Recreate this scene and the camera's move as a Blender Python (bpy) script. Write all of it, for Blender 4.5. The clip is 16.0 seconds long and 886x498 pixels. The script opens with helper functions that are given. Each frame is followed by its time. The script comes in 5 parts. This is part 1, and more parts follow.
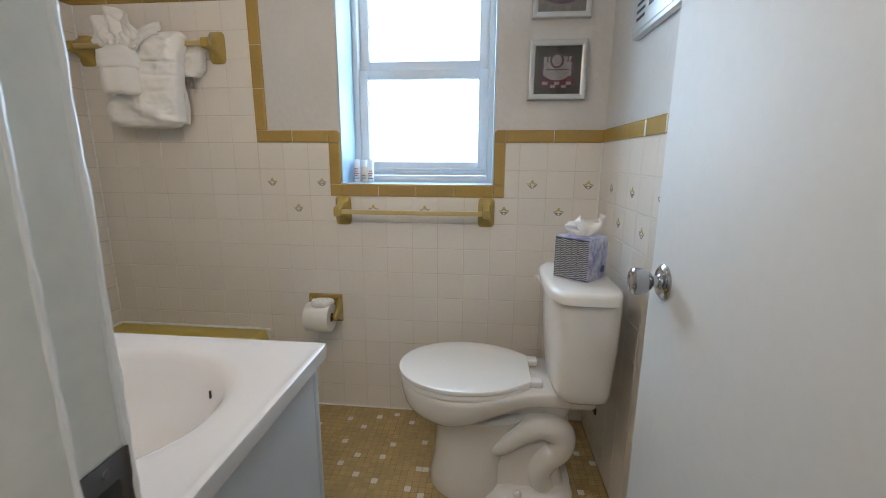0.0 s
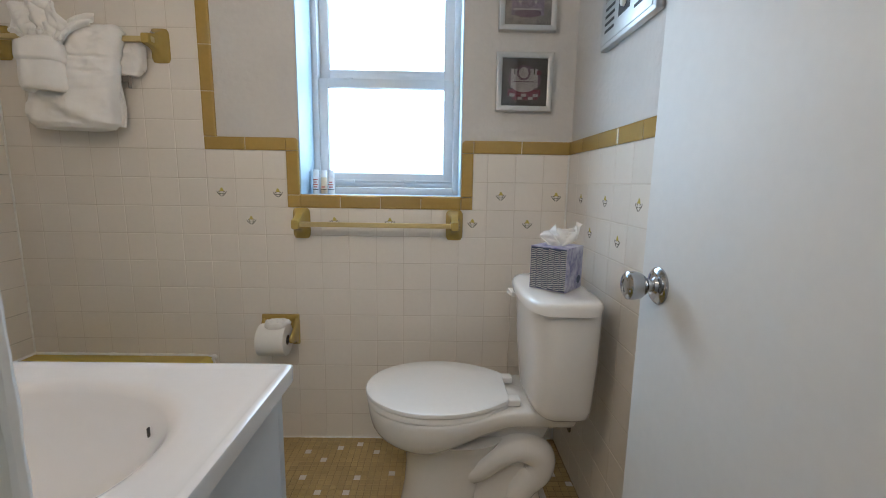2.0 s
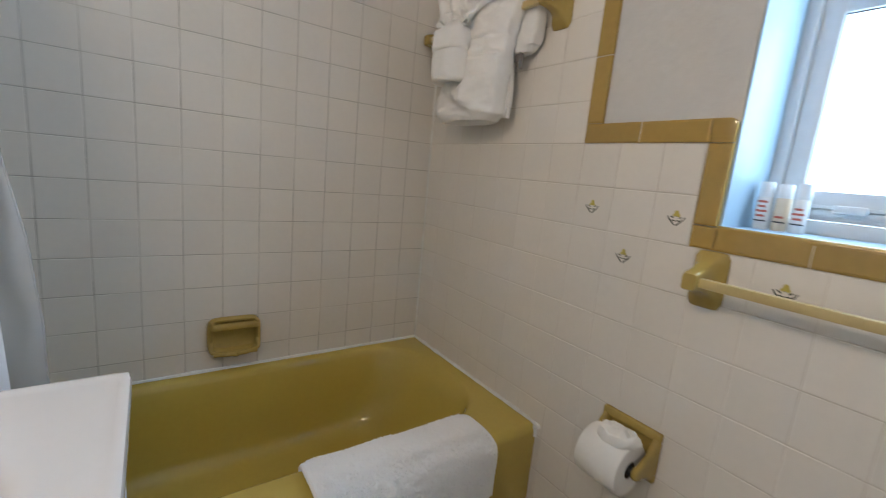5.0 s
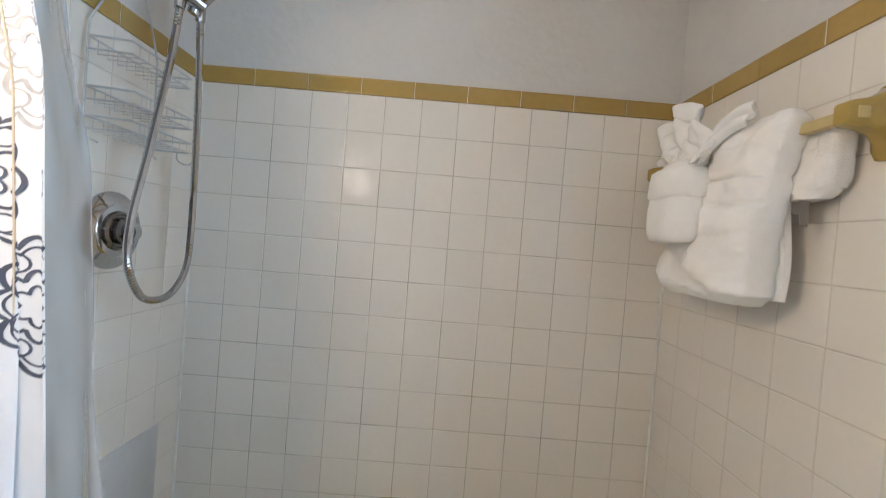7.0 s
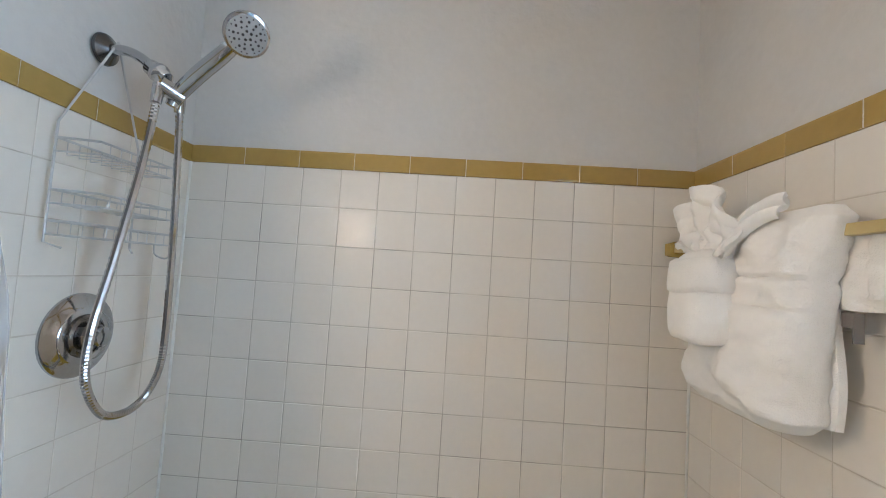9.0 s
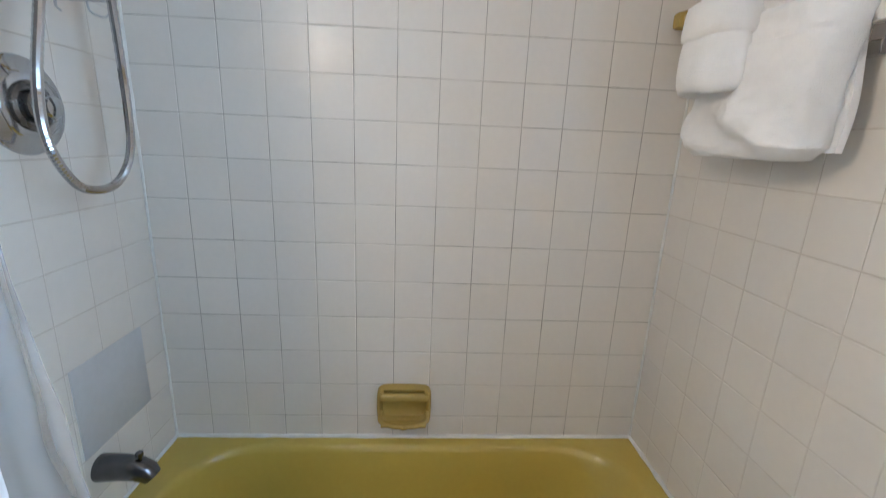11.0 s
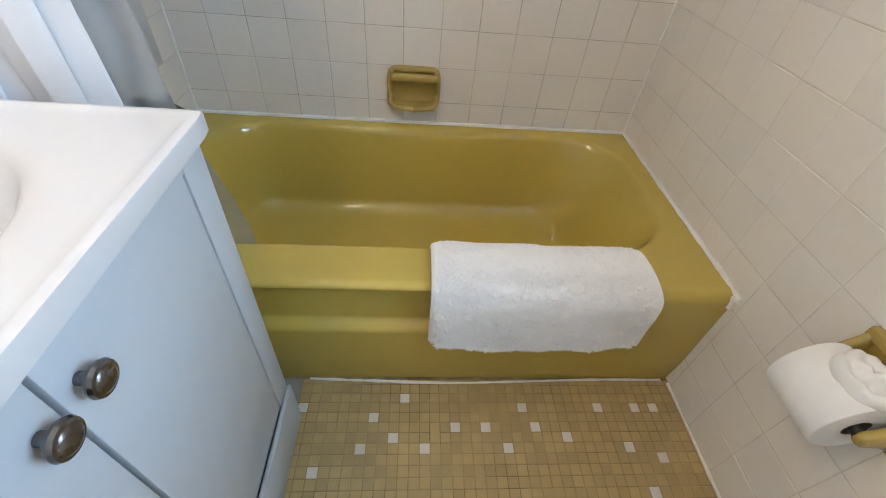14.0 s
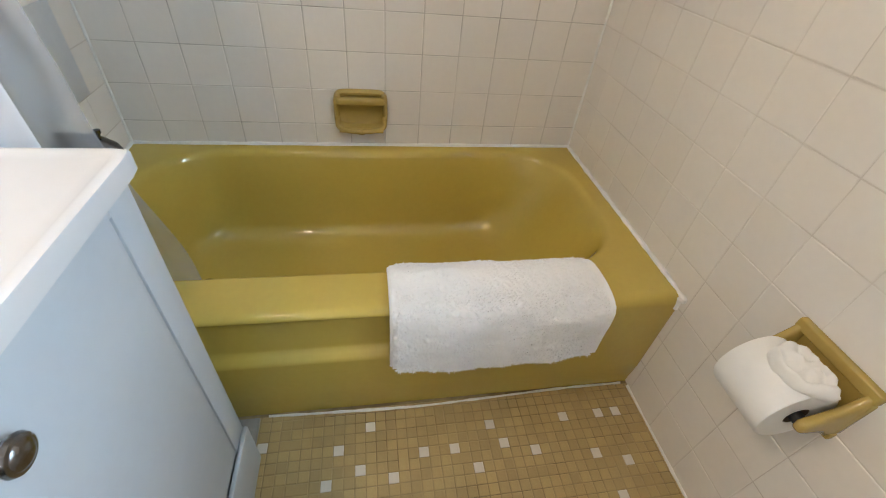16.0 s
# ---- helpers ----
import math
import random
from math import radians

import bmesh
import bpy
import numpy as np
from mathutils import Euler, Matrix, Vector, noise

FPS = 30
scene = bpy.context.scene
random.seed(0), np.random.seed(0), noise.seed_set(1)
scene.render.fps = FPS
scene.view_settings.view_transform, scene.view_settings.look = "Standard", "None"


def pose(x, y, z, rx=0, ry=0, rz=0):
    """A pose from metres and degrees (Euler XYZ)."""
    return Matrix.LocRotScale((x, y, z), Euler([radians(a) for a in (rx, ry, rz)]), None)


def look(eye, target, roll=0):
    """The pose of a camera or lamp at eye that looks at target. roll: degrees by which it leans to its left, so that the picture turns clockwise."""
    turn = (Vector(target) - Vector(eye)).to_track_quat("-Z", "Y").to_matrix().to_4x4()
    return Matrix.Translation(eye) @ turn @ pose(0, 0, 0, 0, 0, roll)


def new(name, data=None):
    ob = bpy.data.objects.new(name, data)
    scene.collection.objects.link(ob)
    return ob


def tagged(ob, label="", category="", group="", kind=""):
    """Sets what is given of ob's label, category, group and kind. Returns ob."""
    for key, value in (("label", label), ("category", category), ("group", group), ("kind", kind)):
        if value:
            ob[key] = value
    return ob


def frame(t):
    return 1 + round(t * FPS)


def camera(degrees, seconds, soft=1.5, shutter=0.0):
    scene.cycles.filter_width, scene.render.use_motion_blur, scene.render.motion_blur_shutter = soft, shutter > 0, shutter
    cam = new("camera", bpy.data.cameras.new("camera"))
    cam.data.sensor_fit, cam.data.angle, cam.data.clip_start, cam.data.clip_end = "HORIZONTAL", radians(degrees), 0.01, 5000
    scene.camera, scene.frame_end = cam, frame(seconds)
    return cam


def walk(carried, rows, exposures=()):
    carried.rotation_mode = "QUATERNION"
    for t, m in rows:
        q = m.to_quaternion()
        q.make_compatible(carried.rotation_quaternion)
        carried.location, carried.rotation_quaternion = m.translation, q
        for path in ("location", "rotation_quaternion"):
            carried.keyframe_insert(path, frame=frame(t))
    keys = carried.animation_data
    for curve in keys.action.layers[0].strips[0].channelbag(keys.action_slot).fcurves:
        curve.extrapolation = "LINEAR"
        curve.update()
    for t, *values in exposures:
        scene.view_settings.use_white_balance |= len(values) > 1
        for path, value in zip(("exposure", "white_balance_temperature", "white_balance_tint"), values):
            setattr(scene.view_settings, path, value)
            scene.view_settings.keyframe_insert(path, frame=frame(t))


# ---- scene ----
cam = camera(93.2, 16.0, soft=1.0, shutter=0.3)
PATH = [
    (0, (1.721, -1.731, 1.135), (1.524, 0.215, 0.721), 0.3),
    (0.5, (1.699, -1.671, 1.116), (1.548, 0.29, 0.751), 0.1),
    (1, (1.684, -1.667, 1.106), (1.612, 0.308, 0.801), 0.9),
    (1.5, (1.664, -1.678, 1.093), (1.68, 0.302, 0.809), 1.0),
    (2, (1.659, -1.665, 1.089), (1.685, 0.311, 0.779), 0.9),
    (2.5, (1.677, -1.576, 1.078), (1.562, 0.392, 0.741), 1.4),
    (3, (1.698, -1.439, 1.072), (1.28, 0.483, 0.714), 1.9),
    (3.5, (1.658, -1.293, 1.081), (0.93, 0.531, 0.701), 2.6),
    (4, (1.597, -1.159, 1.067), (0.643, 0.558, 0.686), 3.2),
    (4.5, (1.534, -1.066, 1.07), (0.263, 0.433, 0.699), 4.0),
    (5, (1.497, -0.954, 1.091), (-0.109, 0.186, 0.737), 5.4),
    (5.2, (1.481, -0.911, 1.104), (-0.234, 0.059, 0.759), 6.0),
    (7.3, (1.216, -0.653, 1.385), (-0.783, -0.71, 1.399), 4.5),
    (7.5, (1.192, -0.637, 1.417), (-0.805, -0.731, 1.457), 4.5),
    (8, (1.165, -0.627, 1.469), (-0.829, -0.728, 1.587), 4.1),
    (8.2, (1.165, -0.629, 1.484), (-0.829, -0.71, 1.624), 3.9),
    (10.5, (1.155, -0.683, 1.348), (-0.834, -0.637, 1.139), 2.3),
    (11, (1.139, -0.697, 1.266), (-0.797, -0.587, 0.775), 2.4),
    (11.5, (1.171, -0.701, 1.21), (-0.681, -0.581, 0.466), 3.2),
    (12, (1.207, -0.724, 1.166), (-0.536, -0.583, 0.194), 4.4),
    (12.5, (1.241, -0.718, 1.104), (-0.402, -0.568, -0.026), 4.9),
    (13, (1.268, -0.722, 1.064), (-0.287, -0.569, -0.185), 5.3),
    (13.5, (1.292, -0.728, 1.039), (-0.196, -0.576, -0.289), 5.7),
    (14, (1.309, -0.728, 1.029), (-0.136, -0.573, -0.344), 5.9),
    (14.5, (1.312, -0.729, 1.03), (-0.113, -0.571, -0.364), 6.2),
    (15, (1.306, -0.727, 1.032), (-0.12, -0.559, -0.36), 6.1),
    (15.5, (1.302, -0.724, 1.028), (-0.138, -0.505, -0.343), 6.2),
    (16, (1.299, -0.715, 1.038), (-0.178, -0.377, -0.267), 6.6),
]
walk(cam, [(t, look(eye, target, roll)) for t, eye, target, roll in PATH],
     exposures=[(0, -0.14, 6120, 10), (1, -0.24, 6120, 10.5), (4, -0.24, 6150, 10.5), (5.2, -0.05, 6000, 11), (7.3, 0.36, 6100, 11), (8.2, 0.36, 6150, 11), (10.5, 0.42, 5600, 10), (12.5, 0.55, 5620, 10.5), (14.5, 0.67, 6150, 10.5), (16, 0.68, 6320, 10.5)])


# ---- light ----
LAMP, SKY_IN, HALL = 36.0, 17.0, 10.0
world = bpy.data.worlds.new("world")
scene.world = world
world.use_nodes = True
sky = world.node_tree.nodes.new("ShaderNodeTexSky")
sky.sky_type = "NISHITA"
sky.sun_disc = False
sky.sun_elevation, sky.sun_rotation = radians(40), radians(200)
world.node_tree.links.new(sky.outputs[0], world.node_tree.nodes["Background"].inputs[0])
world.node_tree.nodes["Background"].inputs[1].default_value = 0.08


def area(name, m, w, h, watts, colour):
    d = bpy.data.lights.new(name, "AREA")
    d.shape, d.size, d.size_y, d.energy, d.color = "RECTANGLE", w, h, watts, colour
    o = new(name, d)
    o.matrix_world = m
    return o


# daylight standing in the window's opening, behind its panes
area("window_daylight", look((1.432, 0.292, 1.53), (1.432, -1.0, 1.53)), 0.62, 0.98, SKY_IN, (0.61, 0.82, 1.0))


# unseen fill light added in the hall, to brighten the jamb and door
area("hall_fill", look((1.75, -2.45, 2.385), (1.75, -2.45, 0.0)), 0.30, 0.30, HALL, (1.0, 0.93, 0.84))

# ---- materials ----
def mat(name, colour, rough=0.5, metal=0.0, vary=0.12, scale=6.0, fine=60.0, bump=0.0, bump_scale=90.0, second=None, spread=0.0,
        coat=0.0, trans=0.0, alpha=1.0, island=False, rough_vary=0.08, sss=0.0):
    """A surface with slow stains, fine grain, relief, and a shade of its own for each object."""
    m = bpy.data.materials.new(name)
    m.use_nodes = True
    nt = m.node_tree
    n, l = nt.nodes, nt.links
    b = n["Principled BSDF"]
    tc = n.new("ShaderNodeTexCoord")
    big = n.new("ShaderNodeTexNoise")
    big.inputs["Scale"].default_value, big.inputs["Detail"].default_value = scale, 4
    sm = n.new("ShaderNodeTexNoise")
    sm.inputs["Scale"].default_value, sm.inputs["Detail"].default_value = fine, 3
    geo = n.new("ShaderNodeNewGeometry")
    for t in (big, sm):
        l.new(geo.outputs["Position"], t.inputs["Vector"])
    mix = n.new("ShaderNodeMix")
    mix.data_type = "RGBA"
    c2 = second or tuple(c * (1 - vary) for c in colour)
    mix.inputs["A"].default_value, mix.inputs["B"].default_value = (*colour, 1), (*c2, 1)
    add = n.new("ShaderNodeMath")
    add.operation = "MULTIPLY_ADD"
    add.inputs[1].default_value = 0.45
    l.new(sm.outputs[0], add.inputs[0])
    mul = n.new("ShaderNodeMath")
    mul.operation = "MULTIPLY"
    mul.inputs[1].default_value = 0.6
    l.new(big.outputs[0], mul.inputs[0])
    l.new(mul.outputs[0], add.inputs[2])
    ramp = n.new("ShaderNodeMapRange")
    ramp.inputs[1].default_value, ramp.inputs[2].default_value = 0.36, 0.7
    l.new(add.outputs[0], ramp.inputs[0])
    l.new(ramp.outputs[0], mix.inputs["Factor"])
    out = mix.outputs["Result"]
    if spread:
        hsv = n.new("ShaderNodeHueSaturation")
        mr = n.new("ShaderNodeMapRange")
        mr.inputs[3].default_value, mr.inputs[4].default_value = 1 - spread, 1 + spread
        if island:
            l.new(geo.outputs["Random Per Island"], mr.inputs[0])
        else:
            oi = n.new("ShaderNodeObjectInfo")
            l.new(oi.outputs["Random"], mr.inputs[0])
        l.new(mr.outputs[0], hsv.inputs["Value"])
        l.new(out, hsv.inputs["Color"])
        out = hsv.outputs[0]
    l.new(out, b.inputs["Base Color"])
    rr = n.new("ShaderNodeMapRange")
    rr.inputs[3].default_value, rr.inputs[4].default_value = max(0.02, rough - rough_vary), min(1, rough + rough_vary)
    l.new(big.outputs[0], rr.inputs[0])
    l.new(rr.outputs[0], b.inputs["Roughness"])
    b.inputs["Metallic"].default_value = metal
    b.inputs["Coat Weight"].default_value = coat
    b.inputs["Transmission Weight"].default_value = trans
    b.inputs["Alpha"].default_value = alpha
    if sss:
        b.inputs["Subsurface Weight"].default_value = sss
        b.inputs["Subsurface Radius"].default_value = (1, 1, 1)
        b.inputs["Subsurface Scale"].default_value = 0.004
    if bump:
        bn = n.new("ShaderNodeTexNoise")
        bn.inputs["Scale"].default_value, bn.inputs["Detail"].default_value = bump_scale, 3
        l.new(geo.outputs["Position"], bn.inputs["Vector"])
        bp = n.new("ShaderNodeBump")
        bp.inputs["Strength"].default_value, bp.inputs["Distance"].default_value = bump, 0.004
        l.new(bn.outputs[0], bp.inputs["Height"])
        l.new(bp.outputs[0], b.inputs["Normal"])
    return m


def glow(name, colour, strength):
    m = bpy.data.materials.new(name)
    m.use_nodes = True
    b = m.node_tree.nodes["Principled BSDF"]
    b.inputs["Base Color"].default_value = (0.9, 0.9, 0.88, 1)
    b.inputs["Emission Color"].default_value = (*colour, 1)
    b.inputs["Emission Strength"].default_value = strength
    return m


TILE = mat("wall_tile_glaze", (0.80, 0.755, 0.69), 0.23, vary=0.04, spread=0.02, bump=0.05, bump_scale=14, rough_vary=0.04)
TILE.node_tree.nodes["Principled BSDF"].inputs["Specular IOR Level"].default_value = 0.30
GROUT = mat("grout", (0.74, 0.69, 0.62), 0.9, second=(0.52, 0.46, 0.39), scale=2.2, fine=14, bump=0.3)
MILDEW_GROUT = mat("mildewed_grout", (0.72, 0.67, 0.60), 0.9, second=(0.30, 0.27, 0.225), scale=4.5, fine=11, bump=0.3)
GOLD = mat("gold_trim_glaze", (0.43, 0.285, 0.075), 0.10, vary=0.12, spread=0.06, bump=0.08, bump_scale=25, coat=0.3)
GOLD_CERAMIC = mat("gold_ceramic", (0.46, 0.325, 0.082), 0.2, vary=0.15, bump=0.05, bump_scale=30, coat=0.3)
BAR = mat("gold_plastic_bar", (0.56, 0.44, 0.20), 0.35, vary=0.1)
TUB = mat("olive_gold_enamel", (0.57, 0.43, 0.088), 0.12, vary=0.06, scale=3, coat=0.45, bump=0.02, bump_scale=12, rough_vary=0.015)
TUB.node_tree.nodes["Principled BSDF"].inputs["Coat Roughness"].default_value = 0.09
PLASTER = mat("painted_plaster", (0.64, 0.625, 0.605), 0.62, vary=0.06, bump=0.6, bump_scale=38, scale=4)
CEIL = mat("ceiling_paint", (0.78, 0.77, 0.74), 0.8, vary=0.05, bump=0.4, bump_scale=60)
WHITE_PAINT = mat("white_gloss_paint", (0.80, 0.80, 0.78), 0.35, vary=0.05, bump=0.12, bump_scale=16)
DOOR_PAINT = mat("door_paint", (0.67, 0.67, 0.66), 0.58, vary=0.05, bump=0.06, bump_scale=9, scale=3)
JAMB_PAINT = mat("old_jamb_paint", (0.78, 0.79, 0.74), 0.4, vary=0.12, bump=0.35, bump_scale=24)
# one pale blue base colour for the window's reveals and sill
REVEAL_BLUE = mat("pale_blue_reveal", (0.43, 0.56, 0.66), 0.4, vary=0.08, bump=0.15, bump_scale=20)
ALU = mat("white_window_frame", (0.69, 0.705, 0.72), 0.4, vary=0.06)
CAB = mat("cabinet_paint", (0.48, 0.51, 0.54), 0.42, vary=0.04, bump=0.05, bump_scale=30)
COUNTER = mat("cultured_marble", (0.62, 0.612, 0.612), 0.16, vary=0.02, scale=3, coat=0.4)
CHINA = mat("vitreous_china", (0.80, 0.775, 0.74), 0.08, vary=0.03, scale=3, coat=0.5)
SEAT = mat("seat_plastic", (0.82, 0.80, 0.77), 0.07, vary=0.03, scale=3)
CHROME = mat("chrome", (0.52, 0.53, 0.55), 0.09, metal=1, vary=0.08)
DARK_CHROME = mat("tarnished_chrome", (0.17, 0.17, 0.18), 0.22, metal=1, vary=0.25, scale=20)
NICKEL = mat("brushed_nickel", (0.22, 0.212, 0.208), 0.26, metal=1, vary=0.2, scale=40)
SILVER = mat("silver_frame", (0.60, 0.60, 0.59), 0.40, metal=0.9, vary=0.05, scale=8, rough_vary=0.03)
WIRE = mat("white_coated_wire", (0.72, 0.72, 0.72), 0.4, vary=0.1)
TERRY = mat("white_terry", (0.92, 0.90, 0.87), 0.95, vary=0.05, bump=0.45, bump_scale=420, scale=12, sss=0.35)
MAT_TERRY = mat("white_shag", (0.96, 0.955, 0.945), 0.98, vary=0.03, bump=0.2, bump_scale=260)
PAPER = mat("white_paper", (0.86, 0.84, 0.80), 0.9, vary=0.04, bump=0.15, bump_scale=260)
CAULK = mat("white_caulk", (0.88, 0.87, 0.83), 0.5, vary=0.14, scale=14, bump=0.5, bump_scale=60)
MOSAIC = mat("tan_mosaic", (0.50, 0.365, 0.155), 0.34, vary=0.25, scale=7, fine=420, spread=0.09, bump=0.15, bump_scale=120)
MOSAIC_J = mat("tan_mosaic_joined", (0.50, 0.365, 0.155), 0.34, vary=0.25, scale=7, fine=420, spread=0.09, island=True, bump=0.15, bump_scale=120)
MOSAIC_W = mat("white_mosaic", (0.78, 0.74, 0.68), 0.3, vary=0.12, spread=0.06)
FGROUT = mat("floor_grout", (0.44, 0.33, 0.16), 0.9, second=(0.13, 0.09, 0.04), scale=5, fine=22, bump=0.4)
BLACK = mat("black_plastic", (0.02, 0.02, 0.02), 0.5)
GREEN = mat("motif_green", (0.085, 0.09, 0.065), 0.25, vary=0.3)
YELLOW = mat("motif_yellow", (0.60, 0.50, 0.13), 0.25, vary=0.2)
GREY = mat("grey_threshold", (0.33, 0.32, 0.30), 0.6, vary=0.3, scale=20)


# ---- shape helpers ----
def part(name, bm, material, parent=None, label="", smooth=35):
    """One mesh object, under a thing or under a part of it."""
    bmesh.ops.recalc_face_normals(bm, faces=bm.faces[:])
    lim = radians(smooth)
    for f in bm.faces:
        f.smooth = smooth > 0
    for e in bm.edges:
        e.smooth = len(e.link_faces) == 2 and e.calc_face_angle(0) < lim
    me = bpy.data.meshes.new(name)
    bm.to_mesh(me)
    bm.free()
    for m in (material if isinstance(material, (list, tuple)) else [material]):
        me.materials.append(m)
    ob = new(name, me)
    ob.parent = parent
    if label:
        ob["label"] = label
    return ob


def thing(name, label, category, group="", kind=""):
    return tagged(new(name), label, category, group, kind)


def box(bm, x0, x1, y0, y1, z0, z1, bev=0.0, seg=2, m=None):
    t = bmesh.new()
    bmesh.ops.create_cube(t, size=1)
    for v in t.verts:
        v.co = Vector(((x0 + x1) / 2 + v.co.x * (x1 - x0), (y0 + y1) / 2 + v.co.y * (y1 - y0), (z0 + z1) / 2 + v.co.z * (z1 - z0)))
    if bev:
        bmesh.ops.bevel(t, geom=t.edges[:], offset=bev, segments=seg, profile=0.5, affect="EDGES")
    if m:
        t.transform(m)
    merge(bm, t)
    return bm


def merge(bm, t):
    idx = [bm.verts.new(v.co) for v in t.verts]
    t.verts.index_update()
    for f in t.faces:
        nf = bm.faces.new([idx[v.index] for v in f.verts])
        nf.material_index = f.material_index
    t.free()


def boxes(*rows, bev=0.0, seg=2):
    bm = bmesh.new()
    for r in rows:
        box(bm, *r, bev=bev, seg=seg)
    return bm


def loft(rings, cap0=False, cap1=False, closed=True, bm=None):
    bm = bm or bmesh.new()
    vs = [[bm.verts.new(p) for p in r] for r in rings]
    n = len(rings[0])
    for a, b in zip(vs, vs[1:]):
        for i in range(n if closed else n - 1):
            j = (i + 1) % n
            bm.faces.new((a[i], a[j], b[j], b[i]))
    if cap0:
        bm.faces.new(vs[0][::-1])
    if cap1:
        bm.faces.new(vs[-1])
    return bm


def spline(pts, k=8):
    """A smooth run of points through those given."""
    p = [Vector(q) for q in pts]
    p = [p[0] * 2 - p[1]] + p + [p[-1] * 2 - p[-2]]
    out = []
    for i in range(1, len(p) - 2):
        for s in range(k):
            t = s / k
            a, b, c, d = p[i - 1], p[i], p[i + 1], p[i + 2]
            out.append(0.5 * ((2 * b) + (c - a) * t + (2 * a - 5 * b + 4 * c - d) * t * t + (3 * b - a - 3 * c + d) * t ** 3))
    return out + [p[-2]]


def tube(pts, r, n=10, bm=None, caps=True):
    pts = [Vector(p) for p in pts]
    rs = r if isinstance(r, (list, tuple)) else [r] * len(pts)
    up = Vector((0.13, 0.31, 0.94))
    rings = []
    for i, p in enumerate(pts):
        d = (pts[min(i + 1, len(pts) - 1)] - pts[max(i - 1, 0)]).normalized()
        a = d.cross(up)
        if a.length < 0.05:
            a = d.cross(Vector((1, 0, 0)))
        a.normalize()
        b = d.cross(a)
        up = a.cross(d)
        rings.append([p + (a * math.cos(2 * math.pi * k / n) + b * math.sin(2 * math.pi * k / n)) * rs[i] for k in range(n)])
    return loft(rings, caps, caps, bm=bm)


def lathe(profile, m, n=24, bm=None):
    """Turns (radius, height) rows round the z axis of the pose m."""
    rings = [[m @ Vector((r * math.cos(2 * math.pi * k / n), r * math.sin(2 * math.pi * k / n), h)) for k in range(n)] for r, h in profile]
    return loft(rings, True, True, bm=bm)


def ring(cx, cy, z, rx, ry, p=2.0, n=64, bulge=0.0):
    """A rounded outline; p = 2 is an ellipse, more is squarer."""
    out = []
    for k in range(n):
        a = 2 * math.pi * k / n
        c, s = math.cos(a), math.sin(a)
        q = (abs(c) ** p + abs(s) ** p) ** (-1 / p)
        out.append(Vector((cx + rx * q * c, cy + ry * q * s, z)))
    return out


def sheet(nu, nv, f, bm=None, mat_f=None):
    bm = bm or bmesh.new()
    v = [[bm.verts.new(f(i / nu, j / nv)) for j in range(nv + 1)] for i in range(nu + 1)]
    for i in range(nu):
        for j in range(nv):
            bm.faces.new((v[i][j], v[i + 1][j], v[i + 1][j + 1], v[i][j + 1]))
    return bm


def solid_sheet(nu, nv, f, thick):
    """A sheet with a back and edges: f gives points, thick its depth along the normal (a number or a function of u, v)."""
    P = [[Vector(f(i / nu, j / nv)) for j in range(nv + 1)] for i in range(nu + 1)]
    bm = bmesh.new()
    A, B = [], []
    for i in range(nu + 1):
        ra, rb = [], []
        for j in range(nv + 1):
            du = P[min(i + 1, nu)][j] - P[max(i - 1, 0)][j]
            dv = P[i][min(j + 1, nv)] - P[i][max(j - 1, 0)]
            nn = du.cross(dv)
            nn = nn.normalized() if nn.length > 1e-9 else Vector((0, 0, 1))
            t = thick(i / nu, j / nv) if callable(thick) else thick
            ra.append(bm.verts.new(P[i][j] + nn * t / 2))
            rb.append(bm.verts.new(P[i][j] - nn * t / 2))
        A.append(ra)
        B.append(rb)
    for i in range(nu):
        for j in range(nv):
            bm.faces.new((A[i][j], A[i + 1][j], A[i + 1][j + 1], A[i][j + 1]))
            bm.faces.new((B[i][j], B[i][j + 1], B[i + 1][j + 1], B[i + 1][j]))
    for i in range(nu):
        bm.faces.new((A[i][0], B[i][0], B[i + 1][0], A[i + 1][0]))
        bm.faces.new((A[i][nv], A[i + 1][nv], B[i + 1][nv], B[i][nv]))
    for j in range(nv):
        bm.faces.new((A[0][j], A[0][j + 1], B[0][j + 1], B[0][j]))
        bm.faces.new((A[nu][j], B[nu][j], B[nu][j + 1], A[nu][j + 1]))
    return bm


def wob(p, s, amp, seed=0.0):
    return noise.noise(Vector(p) * s + Vector((seed, seed * 1.7, -seed))) * amp


# ---- the room ----
T = 0.1095                 # a wall tile with its joint
R0 = 11 * T                # top of the tiles under the wainscot's trim
W, H = 2.169, 2.40         # room width, ceiling height
FY, SY = -1.424, -1.49     # shower wall, door wall
WX0, WX1, WZ0, WZ1 = 1.115, 1.749, 1.0355, 1.99
DX0, DX1 = 1.464, 2.094    # doorway

wall_north = tagged(part("wall_north", boxes(
    (-0.12, WX0, 0.006, 0.32, -0.1, H), (WX1, W + 0.12, 0.006, 0.32, -0.1, H),
    (WX0, WX1, 0.006, 0.32, -0.1, WZ0 - 0.004), (WX0, WX1, 0.006, 0.32, WZ1, H)), PLASTER), "painted plaster wall with tiled wainscot and a window", "wall", kind="structure")
wall_west = tagged(part("wall_west", boxes((-0.12, -0.006, FY - 0.2, 0.006, -0.1, H)), PLASTER), "plaster wall over the bathtub, tiled below", "wall", kind="structure")
wall_east = tagged(part("wall_east", boxes((W + 0.006, W + 0.12, -3.2, 0.006, -0.1, H)), PLASTER), "textured plaster wall with tiled wainscot", "wall", kind="structure")
